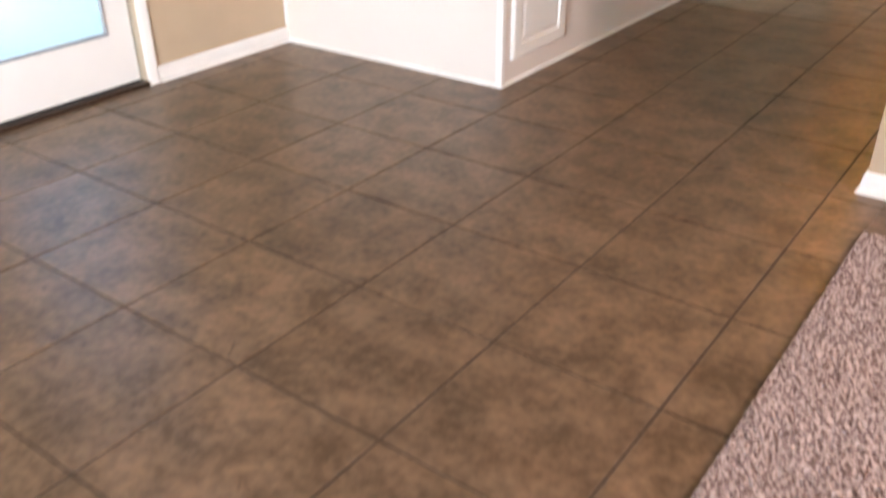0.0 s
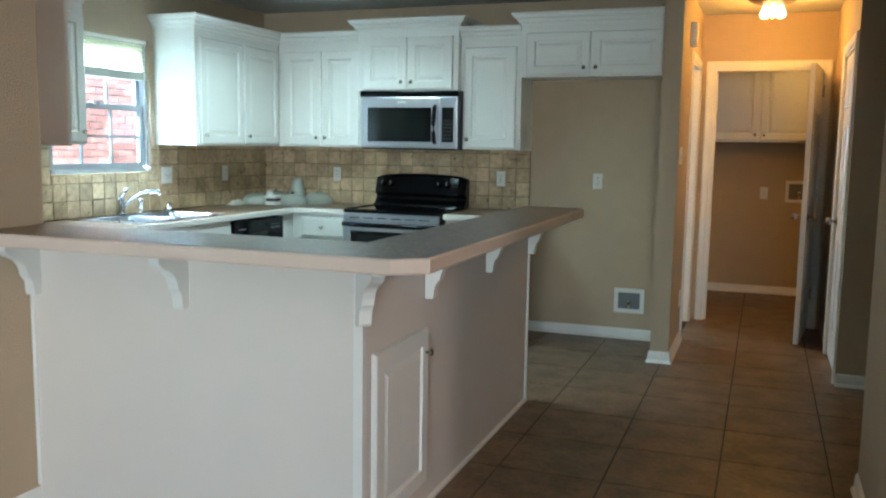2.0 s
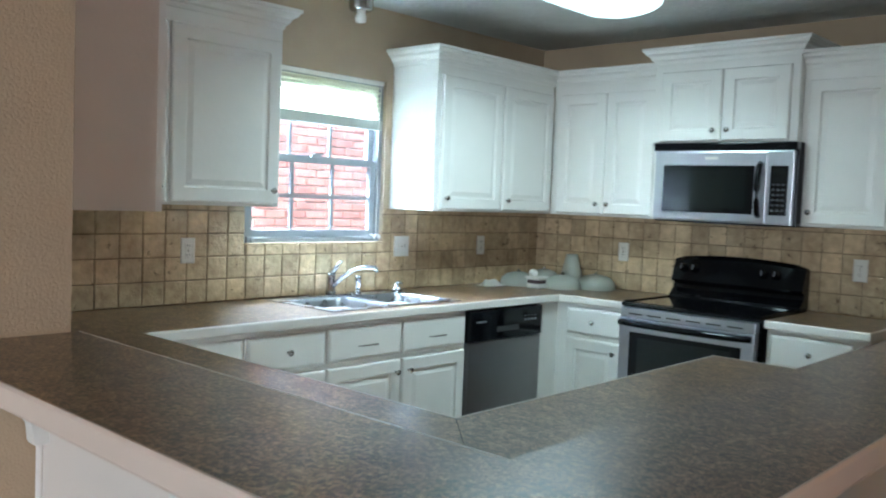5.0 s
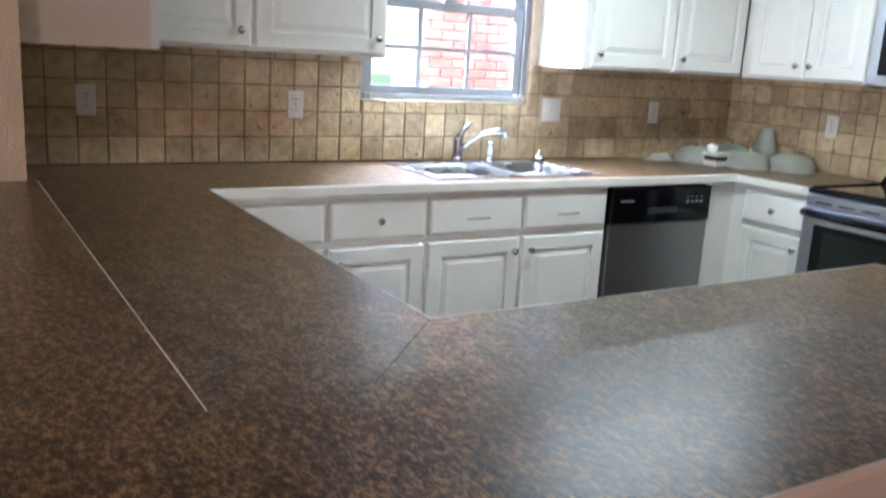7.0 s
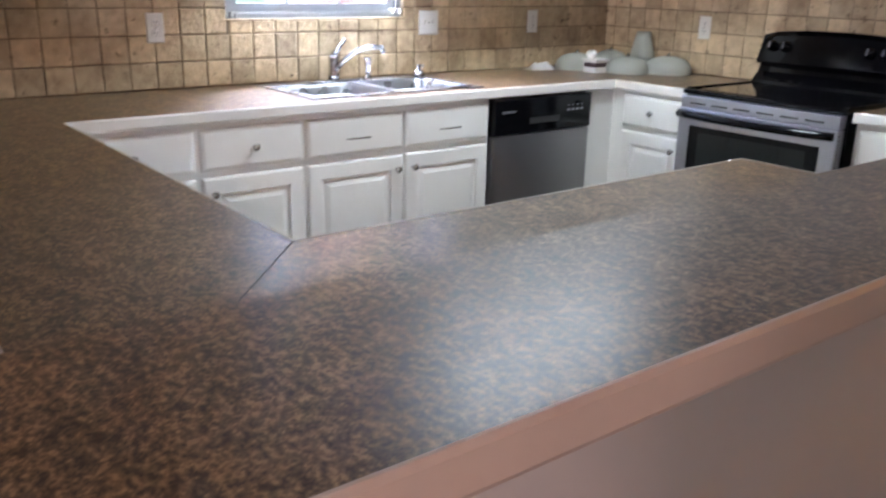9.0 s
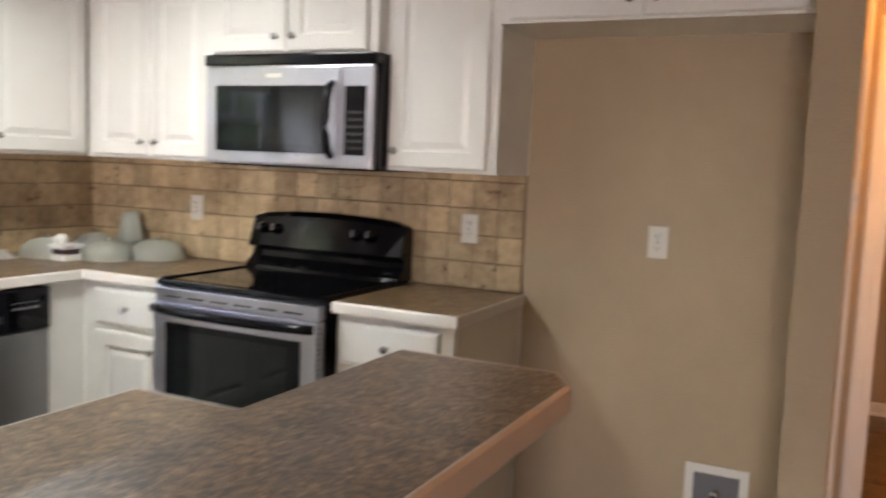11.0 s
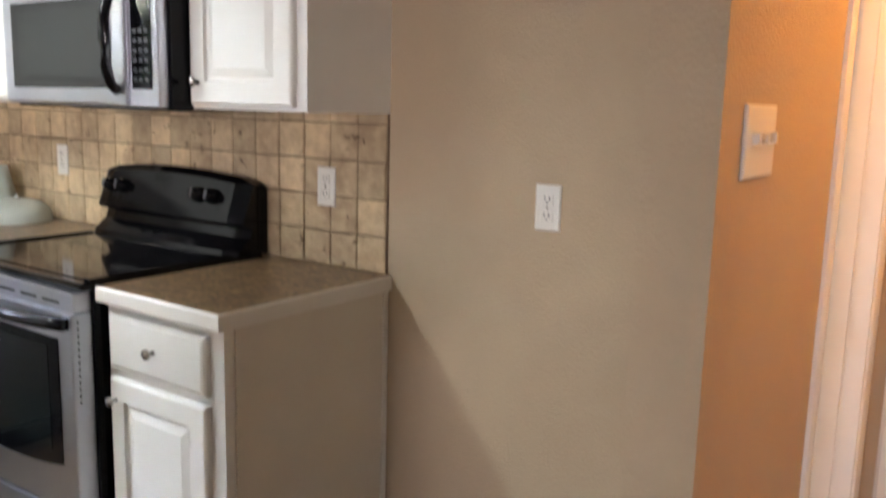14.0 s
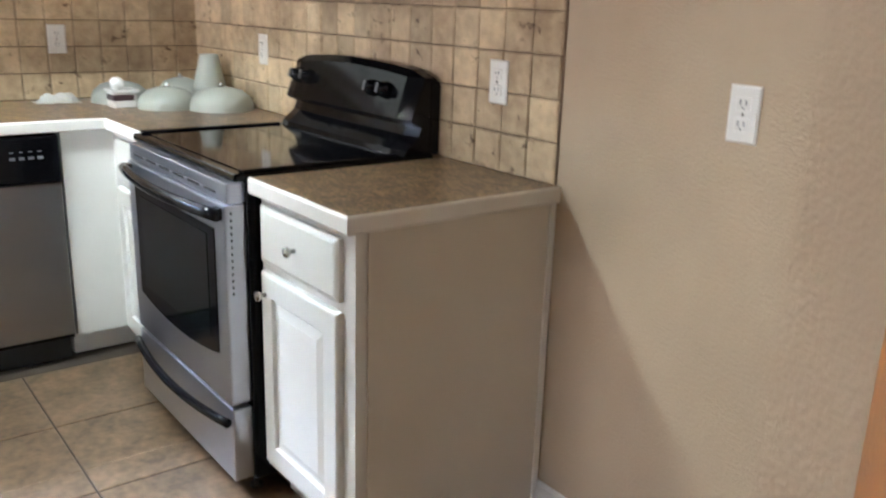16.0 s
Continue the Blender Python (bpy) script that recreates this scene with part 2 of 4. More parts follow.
DOOR = ((0, 0), (0, -0.013), (0.004, -0.018), (0.009, -0.020), (0.060, -0.020), (0.064, -0.011), (0.072, -0.010), (0.096, -0.018), (0.100, -0.018))
DRAWER = ((0, 0), (0, -0.012), (0.006, -0.017), (0.014, -0.020))


def lathe(rows, steps=20, axis="z"):
    bm = bmesh.new()
    grid = []
    for r, h in rows:
        ring = []
        for i in range(steps):
            a = 2 * math.pi * i / steps
            p = (r * math.cos(a), r * math.sin(a), h) if axis == "z" else (r * math.cos(a), -h, r * math.sin(a))
            ring.append(bm.verts.new(p))
        grid.append(ring)
    for a, b in zip(grid, grid[1:]):
        for i in range(steps):
            bm.faces.new((a[i], a[(i + 1) % steps], b[(i + 1) % steps], b[i]))
    for ring in (grid[0], grid[-1]):
        if (ring[0].co - ring[steps // 2].co).length > 1e-4:
            bm.faces.new(ring)
    bmesh.ops.remove_doubles(bm, verts=bm.verts[:], dist=1e-5)
    return bm


def tube(points, radius, steps=10, closed_ends=True):
    bm = bmesh.new()
    pts = [Vector(p) for p in points]
    last = None
    for i, p in enumerate(pts):
        d = (pts[min(i + 1, len(pts) - 1)] - pts[max(i - 1, 0)]).normalized()
        q = d.to_track_quat("Z", "Y")
        r = radius[i] if isinstance(radius, (list, tuple)) else radius
        ring = [bm.verts.new(p + q @ Vector((r * math.cos(2 * math.pi * k / steps), r * math.sin(2 * math.pi * k / steps), 0))) for k in range(steps)]
        if last:
            for k in range(steps):
                bm.faces.new((last[k], last[(k + 1) % steps], ring[(k + 1) % steps], ring[k]))
        elif closed_ends:
            bm.faces.new(ring[::-1])
        last = ring
    if closed_ends:
        bm.faces.new(last)
    return bm


def moulding(points, profile, left=True):
    """A profile of (out, z) swept along a line in plan, with mitred corners; out is to the right of the way unless left."""
    bm = bmesh.new()
    pts = [Vector(p) for p in points]
    side = 1 if left else -1
    last = None
    for i, p in enumerate(pts):
        norms = []
        for a, b in ((i - 1, i), (i, i + 1)):
            if a >= 0 and b < len(pts):
                d = (pts[b] - pts[a]).normalized()
                norms.append(Vector((-d.y, d.x)) * side)
        n = norms[0] if len(norms) == 1 else (norms[0] + norms[1]) / (1 + norms[0].dot(norms[1]))
        ring = [bm.verts.new((p.x + n.x * o, p.y + n.y * o, z)) for o, z in profile]
        if last:
            k = len(ring)
            for j in range(k):
                bm.faces.new((last[j], last[(j + 1) % k], ring[(j + 1) % k], ring[j]))
        else:
            bm.faces.new(ring[::-1])
        last = ring
    bm.faces.new(last)
    return bm


def extrude_profile(profile, x0, x1):
    """A closed outline in y and z, carried from x0 to x1."""
    bm = bmesh.new()
    a = [bm.verts.new((x0, y, z)) for y, z in profile]
    b = [bm.verts.new((x1, y, z)) for y, z in profile]
    k = len(a)
    for i in range(k):
        bm.faces.new((a[i], a[(i + 1) % k], b[(i + 1) % k], b[i]))
    bm.faces.new(a[::-1])
    bm.faces.new(b)
    return bm


def shift(ob, x, y, z, rz=0):
    ob.matrix_basis = pose(x, y, z, 0, 0, rz)
    return ob


# ---- floor, walls, ceiling ----
structure("ground", box(-60, 60, -60, 60, -0.45, -0.30), "grass")
structure("floor", box(-4.6, 3.2, -3.0, 12.0, -0.2, -0.004), "grout")
structure("ceiling", box(-4.7, 3.3, -3.1, 12.0, CEIL, CEIL + 0.15), "ceiling")
structure("wall_dining_west", boxes((XL - 0.12, XL, -3.0, 2.50, 0, CEIL), (XL - 0.12, XL, 3.43, YS, 0, CEIL), (XL - 0.12, XL, 2.50, 3.43, 2.05, CEIL)), "wall")
structure("wall_kitchen_south", box(XW - 0.12, XL - 0.12, YS - 0.12, YS, 0, CEIL), "wall")
WY0, WY1, WZ0, WZ1 = 5.86, 6.77, 1.18, 2.07
structure("wall_kitchen_west", boxes((XW - 0.12, XW, YS, WY0, 0, CEIL), (XW - 0.12, XW, WY1, YN + 0.12, 0, CEIL), (XW - 0.12, XW, WY0, WY1, 0, WZ0), (XW - 0.12, XW, WY0, WY1, WZ1, CEIL)), "wall")
structure("wall_kitchen_north", box(XW, -1.155, YN, YN + 0.12, 0, CEIL), "wall")
structure("wall_wing", boxes((-1.155, WX, 7.575, 8.40, 0, CEIL), (-1.155, WX, 9.14, 9.2, 0, CEIL), (-1.155, WX, 8.40, 9.14, 2.04, CEIL)), "wall")
HX0, HX1 = -0.934, -0.125
structure("wall_hall_end", boxes((-1.6, HX0, 9.2, 9.32, 0, CEIL), (HX1, 1.3, 9.2, 9.32, 0, CEIL), (HX0, HX1, 9.2, 9.32, 2.04, CEIL)), "wall")
structure("wall_hall_east", boxes((-0.045, 0.075, 7.44, 7.54, 0, CEIL), (-0.045, 0.075, 8.30, 9.2, 0, CEIL), (-0.045, 0.075, 7.54, 8.30, 2.04, CEIL), (0.075, 3.0, 7.44, 7.56, 0, CEIL)), "wall")
structure("closet_floor", box(0.08, 0.9, 7.56, 9.2, 0, 0.01), "wall")
structure("wall_closet_side", box(0.8, 0.92, 7.56, 9.2, 0.01, CEIL), "wall")
structure("wall_laundry_north", box(-1.6, 1.3, 10.83, 10.95, 0, CEIL), "wall")
structure("wall_laundry_west", box(-1.6, -1.48, 9.32, 10.83, 0, CEIL), "wall")
structure("wall_laundry_east", box(1.18, 1.3, 9.32, 10.83, 0, CEIL), "wall")
structure("wall_bedroom_north", box(-4.6, -1.6, 10.83, 10.95, 0, CEIL), "wall")
structure("wall_bedroom_west", box(-4.6, -4.48, 8.335, 10.83, 0, CEIL), "wall")
structure("wall_passage_west", boxes((-0.078, 0.065, 4.13, 5.72, 0, CEIL), (0.065, 3.0, 5.60, 5.72, 0, CEIL), (0.065, 3.0, 4.13, 4.25, 0, CEIL)), "wall")
structure("wall_east", boxes((3.0, 3.12, -3.0, 4.25, 0, CEIL), (3.0, 3.12, 5.60, 7.56, 0, CEIL)), "wall")
structure("wall_south", boxes((-3.17, -0.4, -3.12, -3.0, 0, CEIL), (2.0, 3.12, -3.12, -3.0, 0, CEIL), (-0.4, 2.0, -3.12, -3.0, 0, 0.7), (-0.4, 2.0, -3.12, -3.0, 2.1, CEIL)), "wall")

structure("carpet", box(0.0, 3.0, -3.0, 3.79, -0.004, 0.014), "carpet")


def pile(name, x0, x1, y0, y1, z, step):
    """Tufted carpet pile as one uneven sheet with a ragged edge."""
    nx, ny = int((x1 - x0) / step), int((y1 - y0) / step)
    rnd = np.random.RandomState(4)
    gx, gy = np.meshgrid(np.linspace(x0, x1, nx), np.linspace(y0, y1, ny))
    h = rnd.uniform(0.0, 0.008, gx.shape) + 0.003 * np.sin(gx * 190) * np.sin(gy * 173)
    gx = gx + rnd.uniform(-0.4, 0.4, gx.shape) * step
    gy = gy + rnd.uniform(-0.4, 0.4, gx.shape) * step
    h[:, 0], h[-1, :] = -0.016, -0.016
    verts = np.stack([gx, gy, z + h], -1).reshape(-1, 3)
    a = (np.arange(ny - 1)[:, None] * nx + np.arange(nx - 1)[None, :]).ravel()
    faces = np.stack([a, a + 1, a + nx + 1, a + nx], -1)
    me = bpy.data.meshes.new(name)
    me.from_pydata(verts.tolist(), [], faces.tolist())
    me.materials.append(M["carpet"])
    return tagged(new(name, me), "pinkish beige tufted carpet pile", kind="stuff")


pile("carpet_pile", -0.006, 0.75, 1.9, 3.80, 0.017, 0.006)
structure("bedroom_carpet", box(-4.48, -1.10, 8.335, 10.83, -0.003, 0.012), "carpet")

BASE = ((0, 0), (0.024, 0), (0.023, 0.010), (0.017, 0.017), (0.012, 0.018), (0.012, 0.052), (0.009, 0.060), (0.010, 0.066), (0.005, 0.074), (0, 0.076))


def baseboard(points, left=True):
    return structure("baseboard", moulding(points, [(o, z) for o, z in BASE], left), "trim")


baseboard(((XL, 4.33), (XL, 3.488)))
baseboard(((XL, 2.40), (XL, -3.0)))
baseboard(((-2.165, YN), (-1.155, YN)), False)
baseboard(((-1.155, YN - 0.014), (-1.155, 7.575), (WX, 7.575), (WX, 8.34)), False)
baseboard(((-1.48, 10.83), (1.18, 10.83)), False)
baseboard(((-0.078, 5.72), (-0.078, 4.13), (3.0, 4.13)), False)
baseboard(((-0.078, 5.72), (3.0, 5.72)))
baseboard(((3.0, 7.44), (-0.045, 7.44)))


# ---- doorways ----
CASING = ((0, 0), (0.057, 0), (0.057, 0.010), (0.045, 0.016), (0.012, 0.013), (0, 0.008))


def casing(name, m, w, h):
    """Trim round an opening of w by h, in x and z, facing -y."""
    bm = bmesh.new()
    rows = []
    for out, y in CASING:
        rows.append([bm.verts.new(p) for p in ((-out, -y, 0), (-out, -y, h + out), (w + out, -y, h + out), (w + out, -y, 0))])
    k = len(rows)
    for i in range(k):
        a, b = rows[i], rows[(i + 1) % k]
        for j in range(3):
            bm.faces.new((a[j], a[j + 1], b[j + 1], b[j]))
    ob = structure(name, bm, "trim")
    ob.matrix_world = m
    return ob


def jamb(name, m, w, h, depth):
    ob = structure(name, boxes((0, 0.018, 0, depth, 0, h), (w - 0.018, w, 0, depth, 0, h), (0.018, w - 0.018, 0, depth, h - 0.018, h),
                               (0.018, 0.03, depth * 0.4, depth * 0.7, 0, h - 0.018), (w - 0.03, w - 0.018, depth * 0.4, depth * 0.7, 0, h - 0.018)), "trim")
    ob.matrix_world = m
    return ob


casing("trim_laundry", pose(HX0, 9.2, 0), HX1 - HX0, 2.04)
jamb("jamb_laundry", pose(HX0, 9.198, 0), HX1 - HX0, 2.04, 0.124)
casing("trim_bedroom", pose(WX, 8.40, 0, 0, 0, 90), 0.68, 2.04)
jamb("jamb_bedroom", pose(WX + 0.002, 8.40, 0, 0, 0, 90), 0.68, 2.04, 0.144)
bedroom_jamb = bpy.data.objects["jamb_bedroom"]
for z in (0.28, 1.617):
    hinge = part("hinge", boxes((-1.105, -1.070, 9.1185, 9.1215, z - 0.045, z + 0.045), (-1.066, -1.040, 9.1185, 9.1215, z - 0.045, z + 0.045), (-1.070, -1.066, 9.110, 9.1215, z - 0.045, z + 0.045)), "nickel")
    hinge.parent = bedroom_jamb
    hinge.matrix_parent_inverse = pose(WX + 0.002, 8.40, 0, 0, 0, 90).inverted()
strike = part("strike_plate", box(-1.115, -1.090, 9.1185, 9.1215, 0.915, 0.975), "bronze")
strike.parent = bedroom_jamb
strike.matrix_parent_inverse = pose(WX + 0.002, 8.40, 0, 0, 0, 90).inverted()
casing("trim_closet", pose(-0.045, 8.30, 0, 0, 0, -90), 0.76, 2.04)
jamb("jamb_closet", pose(-0.047, 8.30, 0, 0, 0, -90), 0.76, 2.04, 0.12)


def knob_set(parent, x, z, y=-0.02):
    k = part("knob", lathe(((0, 0.0), (0.030, 0.0), (0.030, 0.006), (0.012, 0.010), (0.010, 0.035), (0.024, 0.042), (0.027, 0.055), (0.018, 0.068), (0, 0.070)), 18, "y"), "nickel", parent, "satin nickel door knob", True)
    k.matrix_basis = pose(x, y, z)


def panel_door(m, w, h, label, knob_x, hinge_x=0.0):
    """A moulded two-over-four panel door leaf, 35 mm thick."""
    d = thing("door", m, label, "door")
    bm = bmesh.new()
    add_box(bm, 0, w, -0.0175, 0.0175, 0, h)
    body = part("leaf", bm, "white", d)
    cols = ((0.11, w / 2 - 0.05), (w / 2 + 0.05, w - 0.11))
    for x0, x1 in cols:
        for z0, z1 in ((0.22, 0.82), (0.98, 1.55), (1.66, 1.90)):
            for side in (-1, 1):
                p = part("door_panel", rings(((0, 0), (0.008, -0.006), (0.018, -0.001), (0.05, -0.005), (0.06, -0.005)), x1 - x0, z1 - z0), "white", d)
                p.matrix_basis = pose(x0, -0.0175, z0) if side < 0 else pose(x1, 0.0175, z0, 0, 0, 180)
    knob_set(d, knob_x, 0.92, -0.0175)
    k = part("knob", lathe(((0, 0.0), (0.030, 0.0), (0.030, 0.006), (0.012, 0.010), (0.010, 0.035), (0.024, 0.042), (0.027, 0.055), (0.018, 0.068), (0, 0.070)), 18, "y"), "nickel", d, "satin nickel door knob", True)
    k.matrix_basis = pose(knob_x, 0.0175, 0.92, 0, 0, 180)
    for z in (0.22, 1.0, 1.80):
        part("hinge", boxes((hinge_x - 0.002, hinge_x + 0.002, -0.03, 0.03, z, z + 0.09), (hinge_x - 0.008, hinge_x + 0.006, -0.034, -0.020, z, z + 0.09), (hinge_x - 0.008, hinge_x + 0.006, 0.020, 0.034, z, z + 0.09)), "nickel", d)
    return d


panel_door(pose(HX1 - 0.022, 9.195, 0.012, 0, 0, -97), 0.72, 2.0, "open white panelled laundry door with satin nickel knobs", 0.655)
panel_door(pose(-0.020, 8.278, 0.012, 0, 0, -90), 0.715, 2.0, "closed white panelled closet door in the hall", 0.06, 0.715)

# ---- patio door ----
pd = thing("patio_door", pose(XL - 0.03, 2.52, 0.02, 0, 0, 90), "white patio door with one large pane of glass, closed", "door")
part("leaf", boxes((0, 0.14, 0, 0.04, 0, 2.0), (0.77, 0.89, 0, 0.04, 0, 2.0), (0.14, 0.77, 0, 0.04, 0, 0.24), (0.14, 0.77, 0, 0.04, 1.85, 2.0)), "white", pd)
part("pane", box(0.14, 0.77, 0.016, 0.022, 0.24, 1.85), "privacy", pd).visible_shadow = False
part("glazing_bead", boxes((0.14, 0.152, -0.006, 0.012, 0.25, 1.85), (0.758, 0.77, -0.006, 0.012, 0.24, 1.85), (0.152, 0.758, -0.006, 0.012, 0.24, 0.252), (0.152, 0.758, -0.006, 0.012, 1.838, 1.85)), "vinyl", pd)
knob_set(pd, 0.835, 0.93, 0)
bolt = part("deadbolt", lathe(((0, 0), (0.028, 0), (0.028, 0.012), (0.012, 0.02), (0, 0.022)), 18, "y"), "nickel", pd, "round deadbolt", True)
bolt.matrix_basis = pose(0.835, 0, 1.07)
part("sweep", box(0.0, 0.89, -0.005, 0.0, -0.018, 0.01), "slot", pd)
structure("threshold", box(XL - 0.12, XL + 0.01, 2.50, 3.43, -0.003, 0.018), "bronze")
casing("trim_patio_door", pose(XL, 2.50, 0, 0, 0, 90), 0.93, 2.05)

# ---- kitchen window ----
win = thing("kitchen_window", pose(XW - 0.10, 0, 0), "white framed sash window with a grid of bars over the sink", "window")
GY0, GY1 = 5.88, 6.75
# white frame and sashes drawn in the grey of their shaded inner side
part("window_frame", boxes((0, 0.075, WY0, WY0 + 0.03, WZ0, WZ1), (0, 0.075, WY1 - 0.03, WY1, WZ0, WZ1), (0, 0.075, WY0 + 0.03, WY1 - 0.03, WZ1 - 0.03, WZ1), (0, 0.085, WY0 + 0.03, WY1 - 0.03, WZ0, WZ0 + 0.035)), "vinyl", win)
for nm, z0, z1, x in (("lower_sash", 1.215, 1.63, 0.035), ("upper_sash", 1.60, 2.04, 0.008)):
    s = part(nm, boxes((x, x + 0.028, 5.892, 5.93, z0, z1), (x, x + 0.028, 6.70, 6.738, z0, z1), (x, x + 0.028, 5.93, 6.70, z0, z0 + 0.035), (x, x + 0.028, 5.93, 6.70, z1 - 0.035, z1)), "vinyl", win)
    part("pane", box(x + 0.012, x + 0.016, 5.93, 6.70, z0 + 0.035, z1 - 0.035), "glass", s).visible_shadow = False
    zm = (z0 + z1) / 2
    bars = [(x + 0.006, x + 0.022, 6.165, 6.183, z0 + 0.035, z1 - 0.035), (x + 0.006, x + 0.022, 6.43, 6.448, z0 + 0.035, z1 - 0.035)]
    for y0, y1 in ((5.93, 6.165), (6.183, 6.43), (6.448, 6.70)):
        bars.append((x + 0.006, x + 0.022, y0, y1, zm - 0.009, zm + 0.009))
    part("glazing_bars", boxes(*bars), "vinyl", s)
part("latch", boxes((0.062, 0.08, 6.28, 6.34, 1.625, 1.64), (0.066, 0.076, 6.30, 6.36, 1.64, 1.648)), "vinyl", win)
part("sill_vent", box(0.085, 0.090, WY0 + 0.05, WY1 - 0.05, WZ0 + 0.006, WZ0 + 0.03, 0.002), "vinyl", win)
blind = thing("window_shade", pose(XW - 0.03, 0, 0), "white pleated shade raised to the top third of the window", "blind")
pts = []
for i in range(15):
    z = 2.045 - i * 0.0135
    pts.append((0.006 if i % 2 else -0.006, z))
bm = bmesh.new()
fr, bk = [], []
for x, z in pts:
    fr.append([bm.verts.new((x + 0.001, y, z)) for y in (WY0 + 0.012, WY1 - 0.012)])
    bk.append([bm.verts.new((x - 0.001, y, z)) for y in (WY0 + 0.012, WY1 - 0.012)])
for a, b in zip(fr, fr[1:]):
    bm.faces.new((a[0], a[1], b[1], b[0]))
for a, b in zip(bk, bk[1:]):
    bm.faces.new((a[0], b[0], b[1], a[1]))
part("pleats", bm, "shade", blind)
part("headrail", box(-0.018, 0.018, WY0 + 0.008, WY1 - 0.008, 2.045, 2.067, 0.003), "trim", blind)
part("bottom_rail", box(-0.016, 0.016, WY0 + 0.01, WY1 - 0.01, 1.800, 1.856, 0.004), "rail", blind, "pale grey bottom rail")
part("cord", tube([(0.022, 6.735, 2.04), (0.020, 6.728, 1.75), (0.022, 6.732, 1.45), (0.022, 6.73, 1.235)], 0.0022, 6), "plate", blind)
curl = [(0.03 + 0.022 * math.cos(a * 1.3), 6.725 + 0.03 * math.sin(a), 1.205 + 0.022 * abs(math.sin(a * 0.7))) for a in [k * 0.5 for k in range(26)]]
part("cord_coil", tube(curl, 0.0028, 6), "plate", blind)

# ---- outlets and plates ----
def outlet(m, label="white duplex outlet plate on the wall", kind="outlet", w=0.07, h=0.115):
    o = thing("outlet_plate", m, label, kind, "wall plates")
    part("plate", rings(((0, 0), (0, -0.003), (0.004, -0.006)), w, h), "plate", o).matrix_basis = pose(-w / 2, 0, -h / 2)
    if kind == "outlet":
        for z in (-0.021, 0.021):
            part("receptacle", box(-0.017, 0.017, -0.008, -0.005, z - 0.014, z + 0.014, 0.003), "plate", o).matrix_basis = pose(0, 0, 0)
            part("slots", boxes((-0.008, -0.005, -0.0088, -0.0078, z - 0.002, z + 0.008), (0.005, 0.008, -0.0088, -0.0078, z - 0.002, z + 0.008), (-0.002, 0.002, -0.0088, -0.0078, z - 0.010, z - 0.006)), "grey", o)
    else:
        n = max(1, round((w - 0.024) / 0.046))
        for i in range(n):
            x = (i - (n - 1) / 2) * 0.046
            part("toggle", boxes((x - 0.005, x + 0.005, -0.018, -0.005, -0.004, 0.014)), "plate", o)
    part("screw", lathe(((0, 0.0055), (0.0035, 0.0055), (0.0035, 0.0072), (0, 0.0075)), 8, "y"), "nickel", o)
    return o


TT = 0.010                                  # the backsplash stands this far off the wall
for y in (4.733, 5.557, 7.613):
    outlet(pose(XW + TT + 0.001, y, 1.158, 0, 0, 90), "white duplex outlet plate on the tile backsplash")
outlet(pose(XW + TT + 0.001, 6.914, 1.160, 0, 0, 90), "white double switch plate beside the kitchen window", "switch", 0.115)
for x in (-3.79, -2.393):
    outlet(pose(x, YN - TT - 0.001, 1.153), "white duplex outlet plate on the tile backsplash")
outlet(pose(-1.655, YN - 0.001, 1.155), "white duplex outlet plate in the refrigerator space")
outlet(pose(WX + 0.001, 7.757, 1.355, 0, 0, 90), "triple switch plate on the orange lit hall wall", "switch", 0.163)
outlet(pose(WX + 0.001, 8.20, 0.335, 0, 0, 90), "outlet plate low on the orange lit hall wall")
outlet(pose(XL + 0.001, 3.616, 1.354, 0, 0, 90), "white double switch plate on the tan dining wall", "switch", 0.115)
outlet(pose(-0.507, 10.829, 0.985), "outlet plate on the laundry wall")


def water_box(m, w, h, label):
    o = thing("water_supply_box", m, label, "outlet box")
    part("frame", boxes((-w / 2, -w / 2 + 0.03, -0.008, 0, 0, h), (w / 2 - 0.03, w / 2, -0.008, 0, 0, h), (-w / 2 + 0.03, w / 2 - 0.03, -0.008, 0, 0, 0.03), (-w / 2 + 0.03, w / 2 - 0.03, -0.008, 0, h - 0.03, h)), "plate", o)
    # flat grey sheet stands in for the shade inside the open box
    part("recess", box(-w / 2 + 0.03, w / 2 - 0.03, -0.003, -0.001, 0.03, h - 0.03), "grey", o)
    part("valve", lathe(((0, -0.01), (0.012, -0.01), (0.012, 0.02), (0.02, 0.022), (0.02, 0.03), (0, 0.032)), 12, "y"), "chrome", o, "small chrome valve", True).matrix_basis = pose(0.0, -0.004, h * 0.45)
    part("pipe", tube([(0, -0.012, 0.032), (0, -0.012, h * 0.45)], 0.007, 8), "brass", o)
    return o


water_box(pose(-1.393, YN - 0.001, 0.195), 0.218, 0.180, "white recessed water box low in the refrigerator space")
water_box(pose(-0.19, 10.829, 0.903), 0.245, 0.21, "white recessed washer valve box on the laundry wall")

# ---- cabinets ----
KNOB = ((0, 0), (0.006, 0), (0.005, 0.012), (0.012, 0.017), (0.0145, 0.022), (0.012, 0.027), (0, 0.029))


def front(parent, x, z, w, h, rows, name, knob=None, y=0.0):
    d = part(name, rings(rows, w, h), "white", parent)
    d.matrix_basis = pose(x, y, z)
    if knob:
        k = part("knob", lathe(KNOB, 14, "y"), "nickel", d, "satin nickel knob", True)
        k.matrix_basis = pose(knob[0], -0.020, knob[1])
    return d


CROWN = ((0, 0), (0.006, 0), (0.010, 0.018), (0.022, 0.026), (0.030, 0.045), (0.048, 0.056), (0.054, 0.070), (0.062, 0.074), (0.062, 0.088), (0, 0.088))


